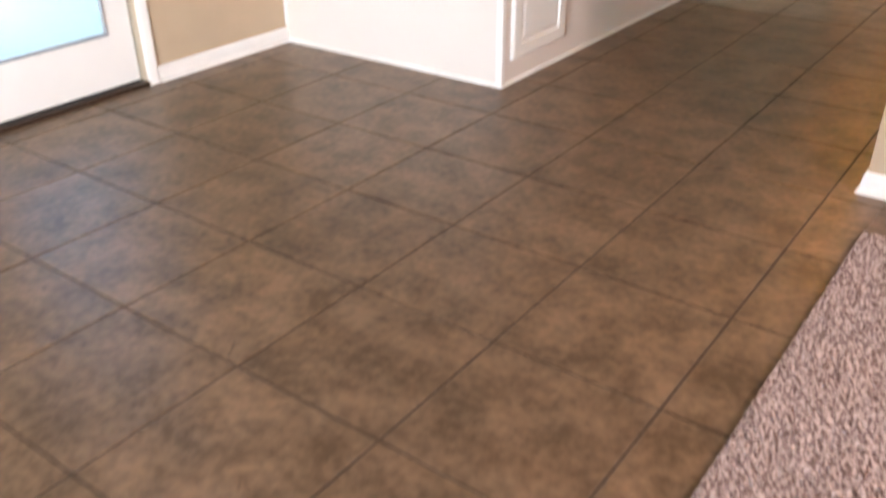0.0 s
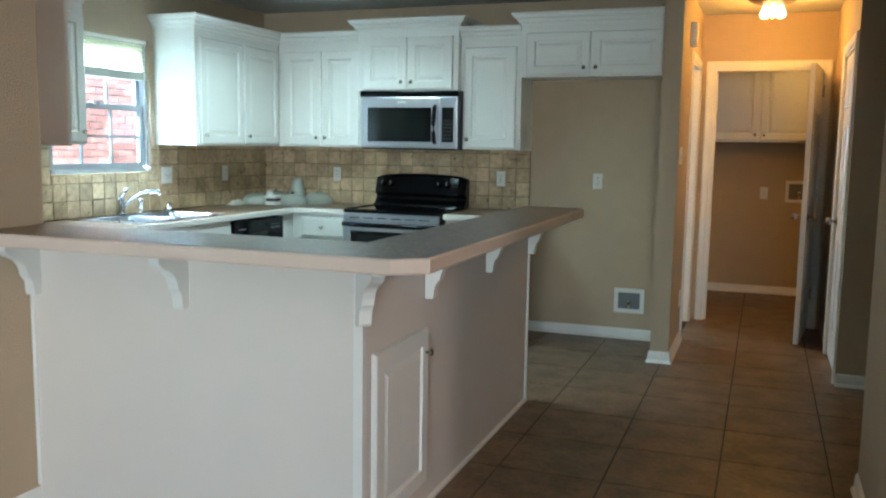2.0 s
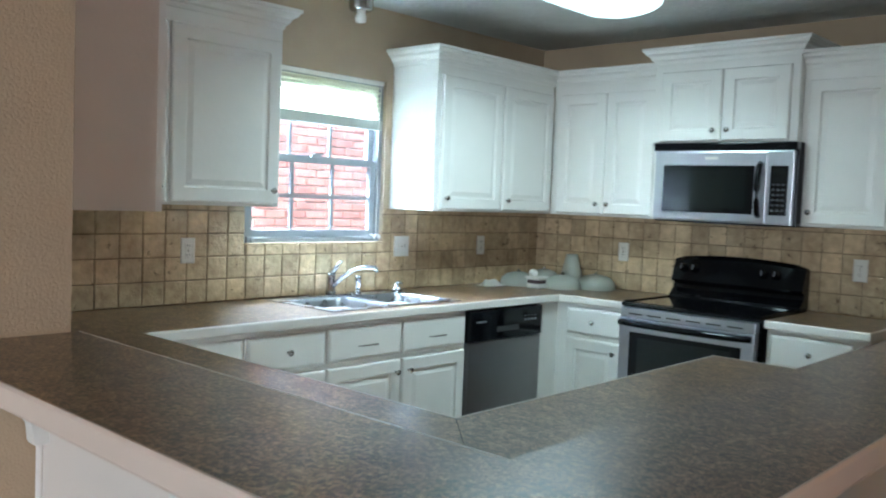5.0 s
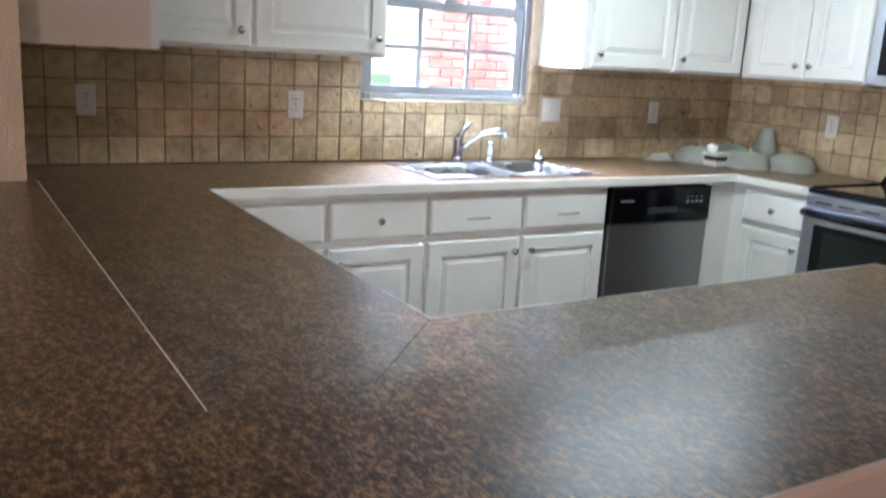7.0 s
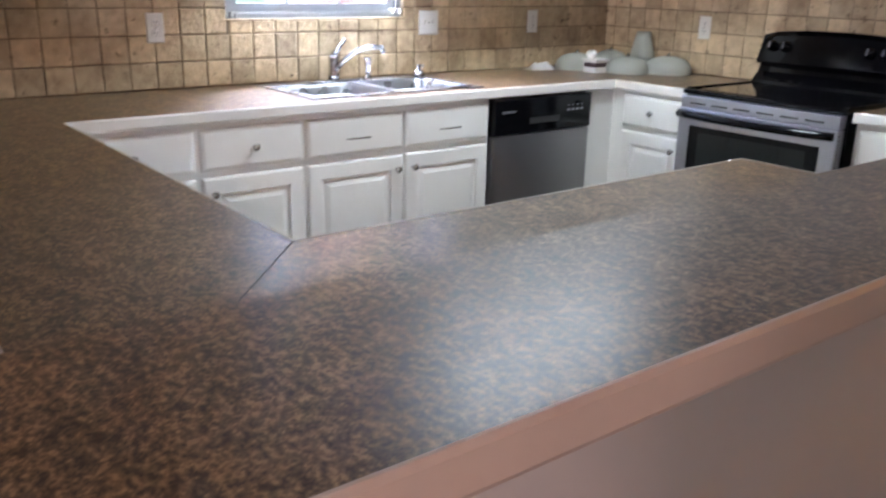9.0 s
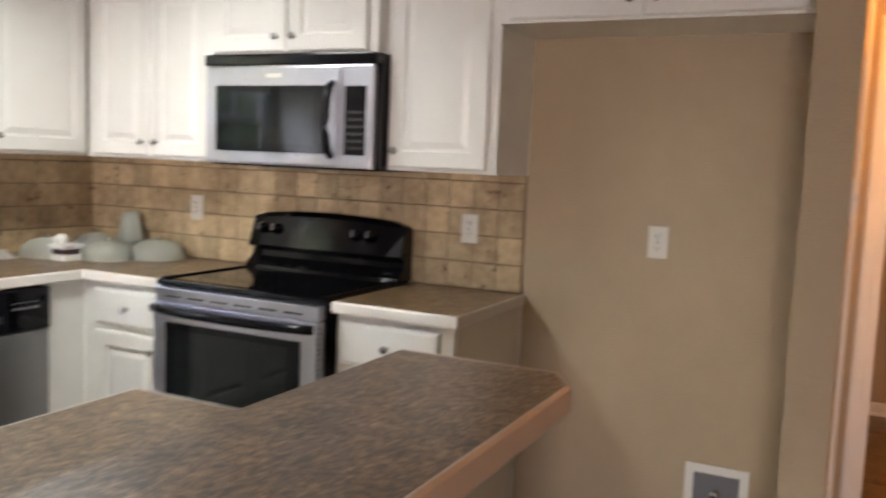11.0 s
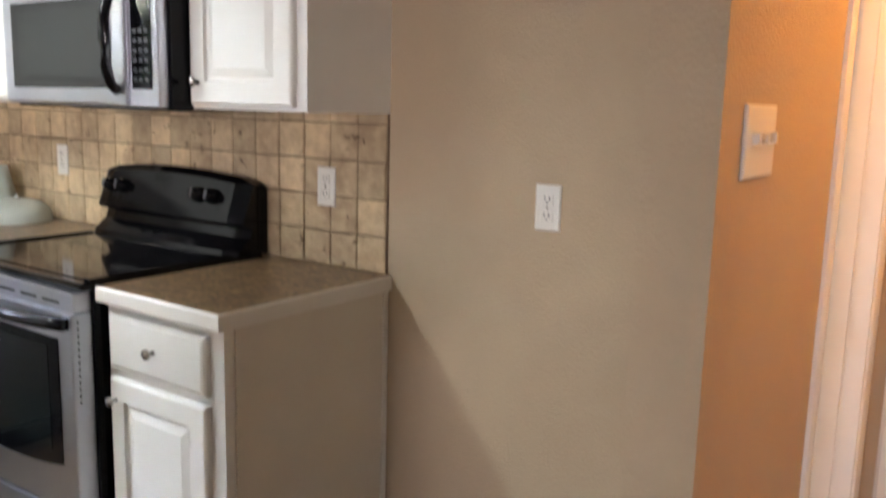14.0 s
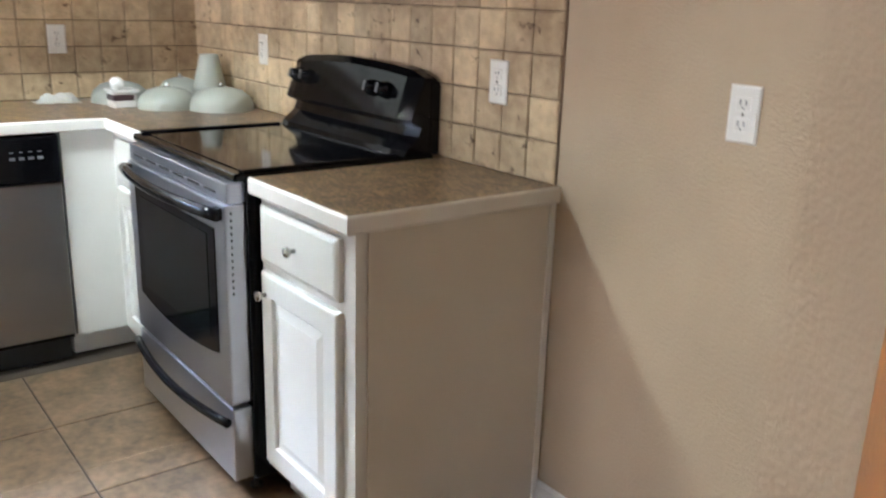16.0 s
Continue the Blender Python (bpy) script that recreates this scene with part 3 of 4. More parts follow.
def cabinet(m, w, depth, h, doors, label, crown=None, name="wall_cabinet", drawers=(), toe=0.0, group="kitchen wall cabinets", mat="white"):
    """A carcass behind y=0 with its doors before it. doors and drawers: (x, z, w, h, knob)."""
    c = thing(name, m, label, "cabinet", group)
    rows = [(0, w, 0.02, depth, toe, h)]
    if toe:
        rows.append((0.0, w, 0.075, depth, 0, toe - 0.001))
    part("body", boxes(*rows), mat, c)
    stile = 0.032
    right, top, bottom = w - stile, h - 0.04, toe + 0.03
    if doors:
        fronts = list(doors) + list(drawers)
        stile = max(stile, min(f[0] for f in fronts) + 0.012)
        right = min(right, max(f[0] + f[2] for f in fronts) - 0.012)
        top = min(top, max(f[1] + f[3] for f in fronts) - 0.012)
        bottom = max(bottom, min(f[1] for f in fronts) + 0.012)
    rails = [(0, stile, 0, 0.02, toe, h), (right, w, 0, 0.02, toe, h), (stile, right, 0, 0.02, toe, bottom), (stile, right, 0, 0.02, top, h)]
    part("face_frame", boxes(*rails), "white", c)
    if doors and drawers:
        part("mid_rail", box(stile, right, 0.0005, 0.019, doors[0][1] + doors[0][3] - 0.012, drawers[0][1] + 0.012), "white", c)
    part("mullion", boxes(*[(x + dw - 0.01, x + dw + 0.03, 0.001, 0.0185, bottom, top) for x, z, dw, dh, k in doors[:-1]] or [(w / 2 - 0.01, w / 2 + 0.01, 0.004, 0.019, bottom, top)]), "white", c)
    for x, z, dw, dh, k in doors:
        front(c, x, z, dw, dh, DOOR, "door", k)
    for x, z, dw, dh, k in drawers:
        d = front(c, x, z, dw, dh, DRAWER, "drawer_front", None if k == "pull" else k)
        if k == "pull":
            part("bar_pull", tube([(dw / 2 - 0.048, -0.02, dh / 2 - 0.012), (dw / 2 - 0.048, -0.044, dh / 2 - 0.008), (dw / 2 + 0.048, -0.044, dh / 2 - 0.008), (dw / 2 + 0.048, -0.02, dh / 2 - 0.012)], 0.0035, 8), "nickel", d, "thin wire pull")
    if crown:
        part("crown", moulding(crown, [(o, h + z - 0.004) for o, z in CROWN], False), "white", c)
    return c


UZ, UH = 1.372, 0.79
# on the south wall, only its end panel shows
# white end panel takes the pinker colour, as lit from the living room
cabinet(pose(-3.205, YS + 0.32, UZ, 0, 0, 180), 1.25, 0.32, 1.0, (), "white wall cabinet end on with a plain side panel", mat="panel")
# west wall, south of the window
cabinet(pose(XW + 0.335, 4.76, UZ, 0, 0, 90), 1.05, 0.335, UH, ((0.0, 0.012, 0.495, 0.718, (0.45, 0.06)), (0.51, 0.012, 0.528, 0.718, (0.49, 0.06))), "white two door wall cabinet with a crown by the window", ((0, 0), (1.05, 0), (1.05, 0.335)))
# west wall, north of the window
wy = 6.82
cabinet(pose(XW + 0.335, wy, UZ, 0, 0, 90), 7.88 - wy, 0.335, UH, ((0.039, 0.012, 0.512, 0.718, (0.035, 0.06)), (0.565, 0.012, 0.478, 0.718, (0.035, 0.06))), "white two door wall cabinet in the corner by the window", ((0, 0.335), (0, 0), (7.88 - wy + 0.02, 0)))
# north wall
nf = YN - 0.325
x0 = XW + 0.337
cabinet(pose(x0, nf, UZ), -3.425 - x0, 0.325, UH, ((0.054, 0.012, 0.328, 0.718, (0.295, 0.06)), (0.390, 0.012, 0.316, 0.718, (0.035, 0.06))), "white corner wall cabinet with a pair of raised panel doors", ((-0.02, 0), (-3.425 - x0, 0)))
cabinet(pose(-3.423, nf - 0.055, 1.797), 0.80, 0.38, 0.435, ((0.050, 0.006, 0.350, 0.380, (0.315, 0.055)), (0.410, 0.006, 0.350, 0.380, (0.035, 0.055))), "short white wall cabinet over the microwave with a crown", ((0, 0.38), (0, 0), (0.80, 0), (0.80, 0.38)))
cabinet(pose(-2.620, nf, UZ), 0.455, 0.325, UH, ((0.030, 0.012, 0.390, 0.718, (0.035, 0.06)),), "narrow white wall cabinet with one raised panel door", ((0, 0), (0.455, 0)))
cabinet(pose(-2.163, nf - 0.03, 1.885), 1.016, 0.355, 0.355, ((0.042, 0.010, 0.450, 0.292, (0.41, 0.05)), (0.500, 0.010, 0.482, 0.292, (0.035, 0.05))), "short wide white wall cabinet over the refrigerator space", ((0, 0.355), (0, 0), (1.016, 0)))

# ---- base cabinets ----
BH = COUNTER - 0.042
BX = -3.872


def base(m, w, drawers, doors, label):
    return cabinet(m, w, 0.58, BH, doors, label, None, "base_cabinet", drawers, 0.10, "kitchen base cabinets")


DZ, DH, OZ, OH = 0.698, 0.150, 0.125, 0.548
base(pose(BX, 4.99, 0, 0, 0, 90), 0.465, ((0.01, DZ, 0.445, DH, (0.2225, 0.075)),), ((0.01, OZ, 0.445, OH, (0.40, 0.49)),), "white base cabinet with a drawer over a raised panel door")
base(pose(BX, 5.455, 0, 0, 0, 90), 0.425, ((0.01, DZ, 0.405, DH, (0.2025, 0.075)),), ((0.01, OZ, 0.405, OH, (0.035, 0.49)),), "white base cabinet with a drawer over a raised panel door")
base(pose(BX, 5.88, 0, 0, 0, 90), 0.925, ((0.008, DZ, 0.445, DH, "pull"), (0.468, DZ, 0.447, DH, "pull")), ((0.008, OZ, 0.445, OH, (0.41, 0.49)), (0.468, OZ, 0.447, OH, (0.035, 0.49))), "white sink base cabinet with wire pulls on two false drawers")
structure("corner_filler", boxes((BX - 0.5, BX, 7.448, 7.632, 0.10, BH), (BX, -3.80, 7.632, 7.66, 0.10, BH)), "white")
structure("toe_board", box(BX - 0.5, BX - 0.07, 7.448, 7.70, 0, 0.099), "white")
base(pose(-3.80, 7.627, 0), 0.385, ((0.012, DZ, 0.36, DH, (0.18, 0.075)),), ((0.012, OZ, 0.36, OH, (0.32, 0.49)),), "white corner base cabinet with a drawer beside the range")
eb = base(pose(-2.625, 7.622, 0), 0.455, ((0.02, DZ, 0.385, DH, (0.1925, 0.075)),), ((0.02, OZ, 0.385, OH, (0.03, 0.49)),), "white end base cabinet with a drawer and a plain beige side")
part("side_panel", box(0.4555, 0.462, 0.03, 0.588, 0.0, BH), "side", eb, "plain warm white side")
part("back_strip", box(0.462, 0.468, 0.570, 0.588, 0.0, BH), "trim", eb)
part("toe_strip", moulding(((0, 0.072), (0.4635, 0.072), (0.4635, 0.58)), ((0, 0), (0.008, 0), (0.006, 0.016), (0, 0.02)), False), "trim", eb)
# the east and south runs, seen from behind only
base(pose(-2.36, 6.40, 0, 0, 0, -90), 1.36, (), (), "white run of base cabinets under the raised bar")
base(pose(-2.36, 4.99, 0, 0, 0, 180), 1.5, (), (), "white run of base cabinets along the half wall")

# ---- peninsula ----
structure("half_wall", boxes((XL, -1.688, 4.332, YS + 0.02, 0, BAR - 0.045), (-1.714, -1.688, YS + 0.02, 6.41, 0, BAR - 0.045)), "panel")
structure("peninsula_trim", boxes((-1.688, -1.680, 4.326, 4.352, 0, BAR - 0.05), (-1.712, -1.688, 4.324, 4.332, 0, BAR - 0.05), (-1.72, -1.682, 6.41, 6.418, 0, BAR - 0.05), (-1.688, -1.680, 6.385, 6.41, 0, BAR - 0.05)), "trim")
structure("peninsula_shoe", moulding(((XL, 4.332), (-1.688, 4.332), (-1.688, 6.41)), ((0, 0), (0.012, 0), (0.010, 0.012), (0, 0.018)), False), "trim")
structure("corner_bead", tube([(XL + 0.008, 4.326, 0.09), (XL + 0.008, 4.326, BAR - 0.05)], 0.009, 8), "trim")
pdoor = thing("peninsula_door", pose(-1.682, 4.395, 0.115, 0, 0, 90), "white raised panel access door in the end of the peninsula", "cabinet door")
part("panel", rings(DOOR, 0.47, 0.60), "white", pdoor)
part("knob", lathe(KNOB, 14, "y"), "nickel", pdoor, "satin nickel knob", True).matrix_basis = pose(0.435, -0.02, 0.515)

CORBEL = [(0, 0), (0.215, 0), (0.215, -0.020), (0.198, -0.034), (0.180, -0.044), (0.150, -0.052), (0.120, -0.064), (0.100, -0.080), (0.086, -0.102), (0.080, -0.124), (0.064, -0.134), (0.054, -0.146), (0.050, -0.166), (0.048, -0.186), (0.040, -0.196), (0, -0.196)]


def corbel(m):
    c = new("corbel", None)
    c.matrix_world = m
    tagged(c, "white scrolled wooden corbel under the raised bar top", "bracket", "bar corbels")
    part("bracket", extrude_profile([(-y * 0.72, z) for y, z in CORBEL], -0.021, 0.021), "white", c)
    part("top_plate", box(-0.026, 0.026, -0.152, 0, 0.0005, 0.012), "white", c)
    return c


cz = BAR - 0.0575
for x in (-3.025, -2.366):
    corbel(pose(x, 4.3315, cz))
corbel(pose(-1.686, 4.330, cz, 0, 0, 45))
for y in (4.88, 5.63, 6.375):
    corbel(pose(-1.6795, y, cz, 0, 0, 90))


def slab(outline, z0, z1, bevel=0.004, holes=()):
    bm = bmesh.new()
    a = [bm.verts.new((x, y, z1)) for x, y in outline]
    top = bm.faces.new(a)
    r = bmesh.ops.extrude_face_region(bm, geom=[top])
    bmesh.ops.translate(bm, verts=[v for v in r["geom"] if isinstance(v, bmesh.types.BMVert)], vec=(0, 0, z0 - z1))
    return bm


def counter(name, outline, z, label, front_edges, group="worktops", thick=0.042, edge="edge", edge_label="painted edge"):
    """A laminate top with a painted edge strip along the given runs of its outline."""
    c = thing(name, pose(0, 0, 0), label, "worktop")
    part("top", slab(outline, z - 0.016, z), "laminate", c)
    for run in front_edges:
        part("edge_strip", moulding(run, ((-0.018, z - thick), (0.004, z - thick), (0.007, z - thick + 0.006), (0.007, z - 0.005), (0.003, z + 0.0006), (-0.001, z + 0.0006), (-0.001, z - 0.0165), (-0.018, z - 0.0165)), False), edge, c, edge_label)
    return c


bar_out = [(XL + 0.001, 4.075), (-1.475, 4.075), (-1.39, 4.15), (-1.39, 6.345), (-1.43, 6.412)]
bar = counter("bar_top", [(XL + 0.001, 4.42)] + bar_out + [(-1.714, 6.412), (-1.714, 4.42)], BAR,
              "brown stone patterned laminate bar top, L-shaped with a clipped corner", [bar_out + [(-1.714, 6.412)]], thick=0.045, edge="bar_edge_lit", edge_label="painted edge, warmed in colour as if lit")
# thin white line along the back edge of the bar top
part("caulk_line", box(XL + 0.002, -1.716, 4.4203, 4.4216, BAR - 0.014, BAR + 0.0008), "edge", bar, "thin white line along the back edge")

SY0, SY1, SX0, SX1 = 5.965, 6.795, -4.385, -3.925
outline = [(XW, YS + 0.02), (-1.715, YS + 0.02), (-1.715, 6.41), (-2.335, 6.41), (-2.335, 5.015), (-3.845, 5.015), (-3.845, SY0), (XW, SY0)]
ct = counter("worktop", outline, COUNTER, "brown stone patterned laminate worktop with a white edge round the kitchen", [])
part("top_by_sink", slab([(SX1, SY0 + 0.0), (-3.845, SY0), (-3.845, SY1), (SX1, SY1)], COUNTER - 0.016, COUNTER), "laminate", ct)
part("top_behind_sink", slab([(XW, SY0), (SX0, SY0), (SX0, SY1), (XW, SY1)], COUNTER - 0.016, COUNTER), "laminate", ct)
part("top_corner", slab([(XW, SY1), (-3.845, SY1), (-3.845, 7.602), (-3.412, 7.602), (-3.412, YN), (XW, YN)], COUNTER - 0.016, COUNTER), "laminate", ct)
prof = ((-0.018, -0.042), (0.004, -0.042), (0.007, -0.036), (0.007, -0.005), (0.003, 0.0006), (-0.001, 0.0006), (-0.001, -0.0165), (-0.018, -0.0165))
part("edge_strip", moulding(((-2.335, 6.41), (-2.335, 5.015), (-3.845, 5.015), (-3.845, 7.602), (-3.412, 7.602)), [(o, COUNTER + z) for o, z in prof], False), "edge", ct, "painted white edge")
part("edge_strip", moulding(((-1.716, 6.41), (-2.342, 6.41)), [(o, COUNTER + z) for o, z in prof], False), "edge", ct, "painted white edge")
counter("worktop", [(-2.63, 7.595), (-2.156, 7.595), (-2.156, YN), (-2.63, YN)], COUNTER, "short brown laminate worktop with a white edge beside the range", [((-2.63, 7.595), (-2.156, 7.595), (-2.156, YN))])

part("mitre_joint", tube([(-2.330, 5.010, COUNTER - 0.0003), (-1.716, 4.425, COUNTER - 0.0003)], 0.0012, 6), "slot", ct, "fine dark mitre joint")

# ---- sink and tap ----
sink = thing("sink", pose(0, 0, COUNTER), "double bowl stainless steel drop-in sink", "sink")
rx0, rx1, ry0, ry1 = SX0 - 0.015, SX1 + 0.015, SY0 - 0.015, SY1 + 0.015
mid = (SY0 + SY1) / 2
part("rim", boxes((rx0, SX0 + 0.07, ry0, ry1, 0.0005, 0.006), (SX1 - 0.025, rx1, ry0, ry1, 0.0005, 0.006), (SX0 + 0.07, SX1 - 0.025, ry0, SY0 + 0.03, 0.0005, 0.006), (SX0 + 0.07, SX1 - 0.025, SY1 - 0.03, ry1, 0.0005, 0.006), (SX0 + 0.07, SX1 - 0.025, mid - 0.02, mid + 0.02, 0.0005, 0.006)), "sink", sink)
for y0, y1 in ((SY0 + 0.03, mid - 0.02), (mid + 0.02, SY1 - 0.03)):
    bm = bmesh.new()
    last = None
    for ins, z in ((0, 0.003), (0.010, -0.01), (0.022, -0.15), (0.045, -0.175), (0.10, -0.18)):
        ring = []
        xa, xb, ya, yb = SX0 + 0.07 + ins, SX1 - 0.025 - ins, y0 + ins, y1 - ins
        r = 0.05
        for cx, cy, a0 in ((xb - r, yb - r, 0), (xa + r, yb - r, 90), (xa + r, ya + r, 180), (xb - r, ya + r, 270)):
            for k in range(5):
                a = radians(a0 + k * 22.5)
                ring.append(bm.verts.new((cx + r * math.cos(a), cy + r * math.sin(a), z)))
        if last:
            for i in range(20):
                bm.faces.new((last[i], last[(i + 1) % 20], ring[(i + 1) % 20], ring[i]))
        last = ring
    bm.faces.new(last)
    b = part("bowl", bm, "sink", sink, smooth=True)
    part("drain", lathe(((0, 0.0), (0.04, 0.0), (0.045, 0.004), (0.02, 0.002), (0, 0.001)), 18), "chrome", b).matrix_basis = pose((SX0 + SX1) / 2 + 0.02, (y0 + y1) / 2, -0.179)
tap = thing("faucet", pose(-4.345, 6.30, COUNTER + 0.006), "chrome single lever kitchen faucet on the sink", "faucet")
part("base_plate", box(-0.028, 0.028, -0.12, 0.12, 0, 0.012, 0.005), "chrome", tap)
part("stem", lathe(((0.026, 0.012), (0.026, 0.03), (0.022, 0.05), (0.022, 0.10), (0.024, 0.115), (0, 0.125)), 18), "chrome", tap, smooth=True)
part("spout", tube([(0.01, 0.0, 0.05), (0.05, 0.03, 0.10), (0.10, 0.065, 0.143), (0.15, 0.10, 0.160), (0.19, 0.128, 0.158), (0.20, 0.134, 0.135)], [0.013, 0.012, 0.011, 0.011, 0.012, 0.010], 12), "chrome", tap, smooth=True)
part("lever", tube([(0, 0, 0.115), (0.015, 0.02, 0.15), (0.03, 0.045, 0.185)], [0.018, 0.011, 0.007], 10), "chrome", tap, smooth=True)
spray = thing("side_sprayer", pose(-4.33, 6.47, COUNTER + 0.006), "chrome side sprayer on the sink deck", "sprayer")
part("collar", lathe(((0.022, 0), (0.022, 0.01), (0.014, 0.022), (0.012, 0.03)), 14), "chrome", spray, smooth=True)
part("head", lathe(((0.012, 0.03), (0.013, 0.06), (0.018, 0.085), (0.016, 0.10), (0, 0.104)), 14), "chrome", spray, smooth=True)
soap = thing("soap_dispenser", pose(-4.34, 6.765, COUNTER + 0.006), "small chrome soap pump beside the sink", "soap dispenser")
part("collar", lathe(((0.028, 0), (0.030, 0.012), (0.024, 0.026), (0.012, 0.03), (0.009, 0.055), (0, 0.058)), 16), "chrome", soap, smooth=True)
part("nozzle", tube([(0, 0, 0.052), (0.018, 0, 0.056), (0.036, 0, 0.050)], 0.005, 8), "chrome", soap, smooth=True)

# ---- dishwasher ----
dw = thing("dishwasher", pose(BX - 0.002, 6.812, 0, 0, 0, 90), "stainless steel dishwasher with a black control panel", "dishwasher")
part("body", box(0.004, 0.626, 0.01, 0.56, 0.09, 0.866), "black", dw)
# door steel is darkened in colour for the dark room it mirrors
part("door", box(0.006, 0.624, -0.026, 0.01, 0.115, 0.695, 0.006), "dim_steel", dw, "brushed stainless door")
part("control_panel", box(0.006, 0.624, -0.034, 0.01, 0.70, 0.862, 0.006), "black", dw, "black control panel")
part("handle_recess", box(0.22, 0.41, -0.036, -0.033, 0.742, 0.77, 0.001), "slot", dw)
part("buttons", boxes(*[(0.46 + i * 0.03, 0.478 + i * 0.03, -0.0352, -0.0338, 0.785, 0.795) for i in range(4)], *[(0.462 + i * 0.03, 0.474 + i * 0.03, -0.0352, -0.0338, 0.81, 0.814) for i in range(4)]), "grey", dw)
part("badge", box(0.05, 0.13, -0.0352, -0.0338, 0.80, 0.808), "grey", dw)
part("kick_plate", box(0.01, 0.62, 0.045, 0.06, 0.0, 0.09), "slot", dw)

# ---- range ----
RX = -3.405
rg = thing("range", pose(RX, 7.56, 0), "freestanding electric range, black with a stainless oven door", "range")
RW = 0.765
part("body", box(0.004, RW - 0.004, 0.03, 0.63, 0.05, 0.90), "black", rg)
part("cooktop", box(0.0, RW, -0.005, 0.62, 0.900, 0.922, 0.008), "black", rg)
part("cooktop_glass", box(0.05, RW - 0.05, 0.03, 0.500, 0.9225, 0.9245), "black_glass", rg, "black glass cooking surface")
for x in (0.003, RW - 0.03):
    part("cooktop_lip", box(x, x + 0.027, 0.02, 0.50, 0.9222, 0.931, 0.003), "black", rg)
bm = bmesh.new()
n = 12
prev = None
for i in range(n + 1):
    u = i / n
    x = 0.004 + u * (RW - 0.008)
    top = 1.155 + 0.022 * (1 - (2 * u - 1) ** 2)
    e = 0.012 if i in (0, n) else 0.0
    prof = ((0.505 + e, 0.922), (0.512 + e, 0.938), (0.556 + e, 0.975), (0.566 + e, 1.005), (0.532 + e, 1.016), (0.528 + e, 1.024), (0.566 + e, top - 0.02 - e), (0.585, top - e), (0.62, top - e), (0.64, top - 0.03), (0.64, 0.922))
    ring = [bm.verts.new((x, y, z)) for y, z in prof]
    if prev:
        for j in range(len(ring)):
            bm.faces.new((prev[j], prev[(j + 1) % len(ring)], ring[(j + 1) % len(ring)], ring[j]))
    else:
        bm.faces.new(ring[::-1])
    prev = ring
bm.faces.new(prev)
bg = part("backguard", bm, "black", rg, "curved glossy black backguard")
tilt = math.degrees(math.atan2(0.036, 0.13))
for x in (0.075, 0.145, 0.545, 0.615):
    k = part("dial", lathe(((0, 0), (0.025, 0), (0.024, 0.010), (0.018, 0.014), (0.016, 0.028), (0, 0.03)), 18, "y"), "black_glass", bg, "round black burner dial", True)
    k.matrix_basis = pose(x, 0.546, 1.098, -tilt)
    g = part("dial_grip", box(-0.003, 0.003, -0.034, -0.026, -0.014, 0.014, 0.001), "grey", bg)
    g.matrix_basis = pose(x, 0.546, 1.098, -tilt)
d = part("display", box(0, 0.20, -0.002, 0.0, 0, 0.075), "black_glass", bg, "dark display panel")
d.matrix_basis = pose(0.26, 0.543, 1.055, -tilt)
d = part("clock_keys", boxes(*[(0.02 + i * 0.028, 0.038 + i * 0.028, -0.0032, -0.0022, 0.016 + j * 0.022, 0.024 + j * 0.022) for i in range(6) for j in range(2)]), "key", bg)
d.matrix_basis = pose(0.26, 0.543, 1.055, -tilt)
part("badge", box(0, 0.05, -0.002, 0, 0, 0.006), "plate", bg).matrix_basis = pose(0.37, 0.534, 1.028, -tilt)
part("trim_panel", box(0.012, RW - 0.012, -0.022, 0.03, 0.845, 0.897, 0.004), "steel", rg, "stainless strip under the cooktop")
part("side_vents", boxes(*[(0.7532, 0.7542, -0.014, -0.009, 0.60 + i * 0.018, 0.608 + i * 0.018) for i in range(13)]), "slot", rg)
part("vent_slots", boxes(*[(0.06 + i * 0.11, 0.14 + i * 0.11, -0.0235, -0.0215, 0.862, 0.869) for i in range(6)]), "slot", rg)
od = part("oven_door", box(0.012, RW - 0.012, -0.030, 0.03, 0.285, 0.842, 0.006), "steel", rg, "stainless oven door")
bm = bmesh.new()
wp = []
for u in [i / 12 for i in range(13)]:
    wp.append((0.075 + u * 0.615, 0.42 - 0.03 * (1 - (2 * u - 1) ** 2)))
outl = wp + [(0.69, 0.77), (0.075, 0.77)]
fa = [bm.verts.new((x, -0.033, z)) for x, z in outl]
fb = [bm.verts.new((x, -0.029, z)) for x, z in outl]
bm.faces.new(fa)
for i in range(len(fa)):
    bm.faces.new((fa[i], fa[(i + 1) % len(fa)], fb[(i + 1) % len(fa)], fb[i]))
part("window", bm, "black", od, "black oven window border")
part("window_pane", box(0.125, 0.64, -0.0345, -0.0335, 0.45, 0.745), "dark_glass", od, "dark oven window")
arc = [(0.02 + u * (RW - 0.04), -0.045 - 0.035 * (1 - (2 * u - 1) ** 2), 0.818) for u in [i / 14 for i in range(15)]]
part("handle", tube(arc, 0.017, 12), "black", od, "bowed black oven handle", True)
for x in (0.022, RW - 0.055):
    part("handle_post", box(x, x + 0.033, -0.045, -0.029, 0.802, 0.834), "black", od)
dr = part("storage_drawer", box(0.012, RW - 0.012, -0.028, 0.03, 0.055, 0.272, 0.006), "steel", rg, "stainless storage drawer")
arc = [(0.02 + u * (RW - 0.04), -0.040 - 0.028 * (1 - (2 * u - 1) ** 2), 0.235 - 0.012 * (1 - (2 * u - 1) ** 2)) for u in [i / 14 for i in range(15)]]
part("drawer_handle", tube(arc, 0.013, 12), "black", dr, "bowed black drawer handle", True)
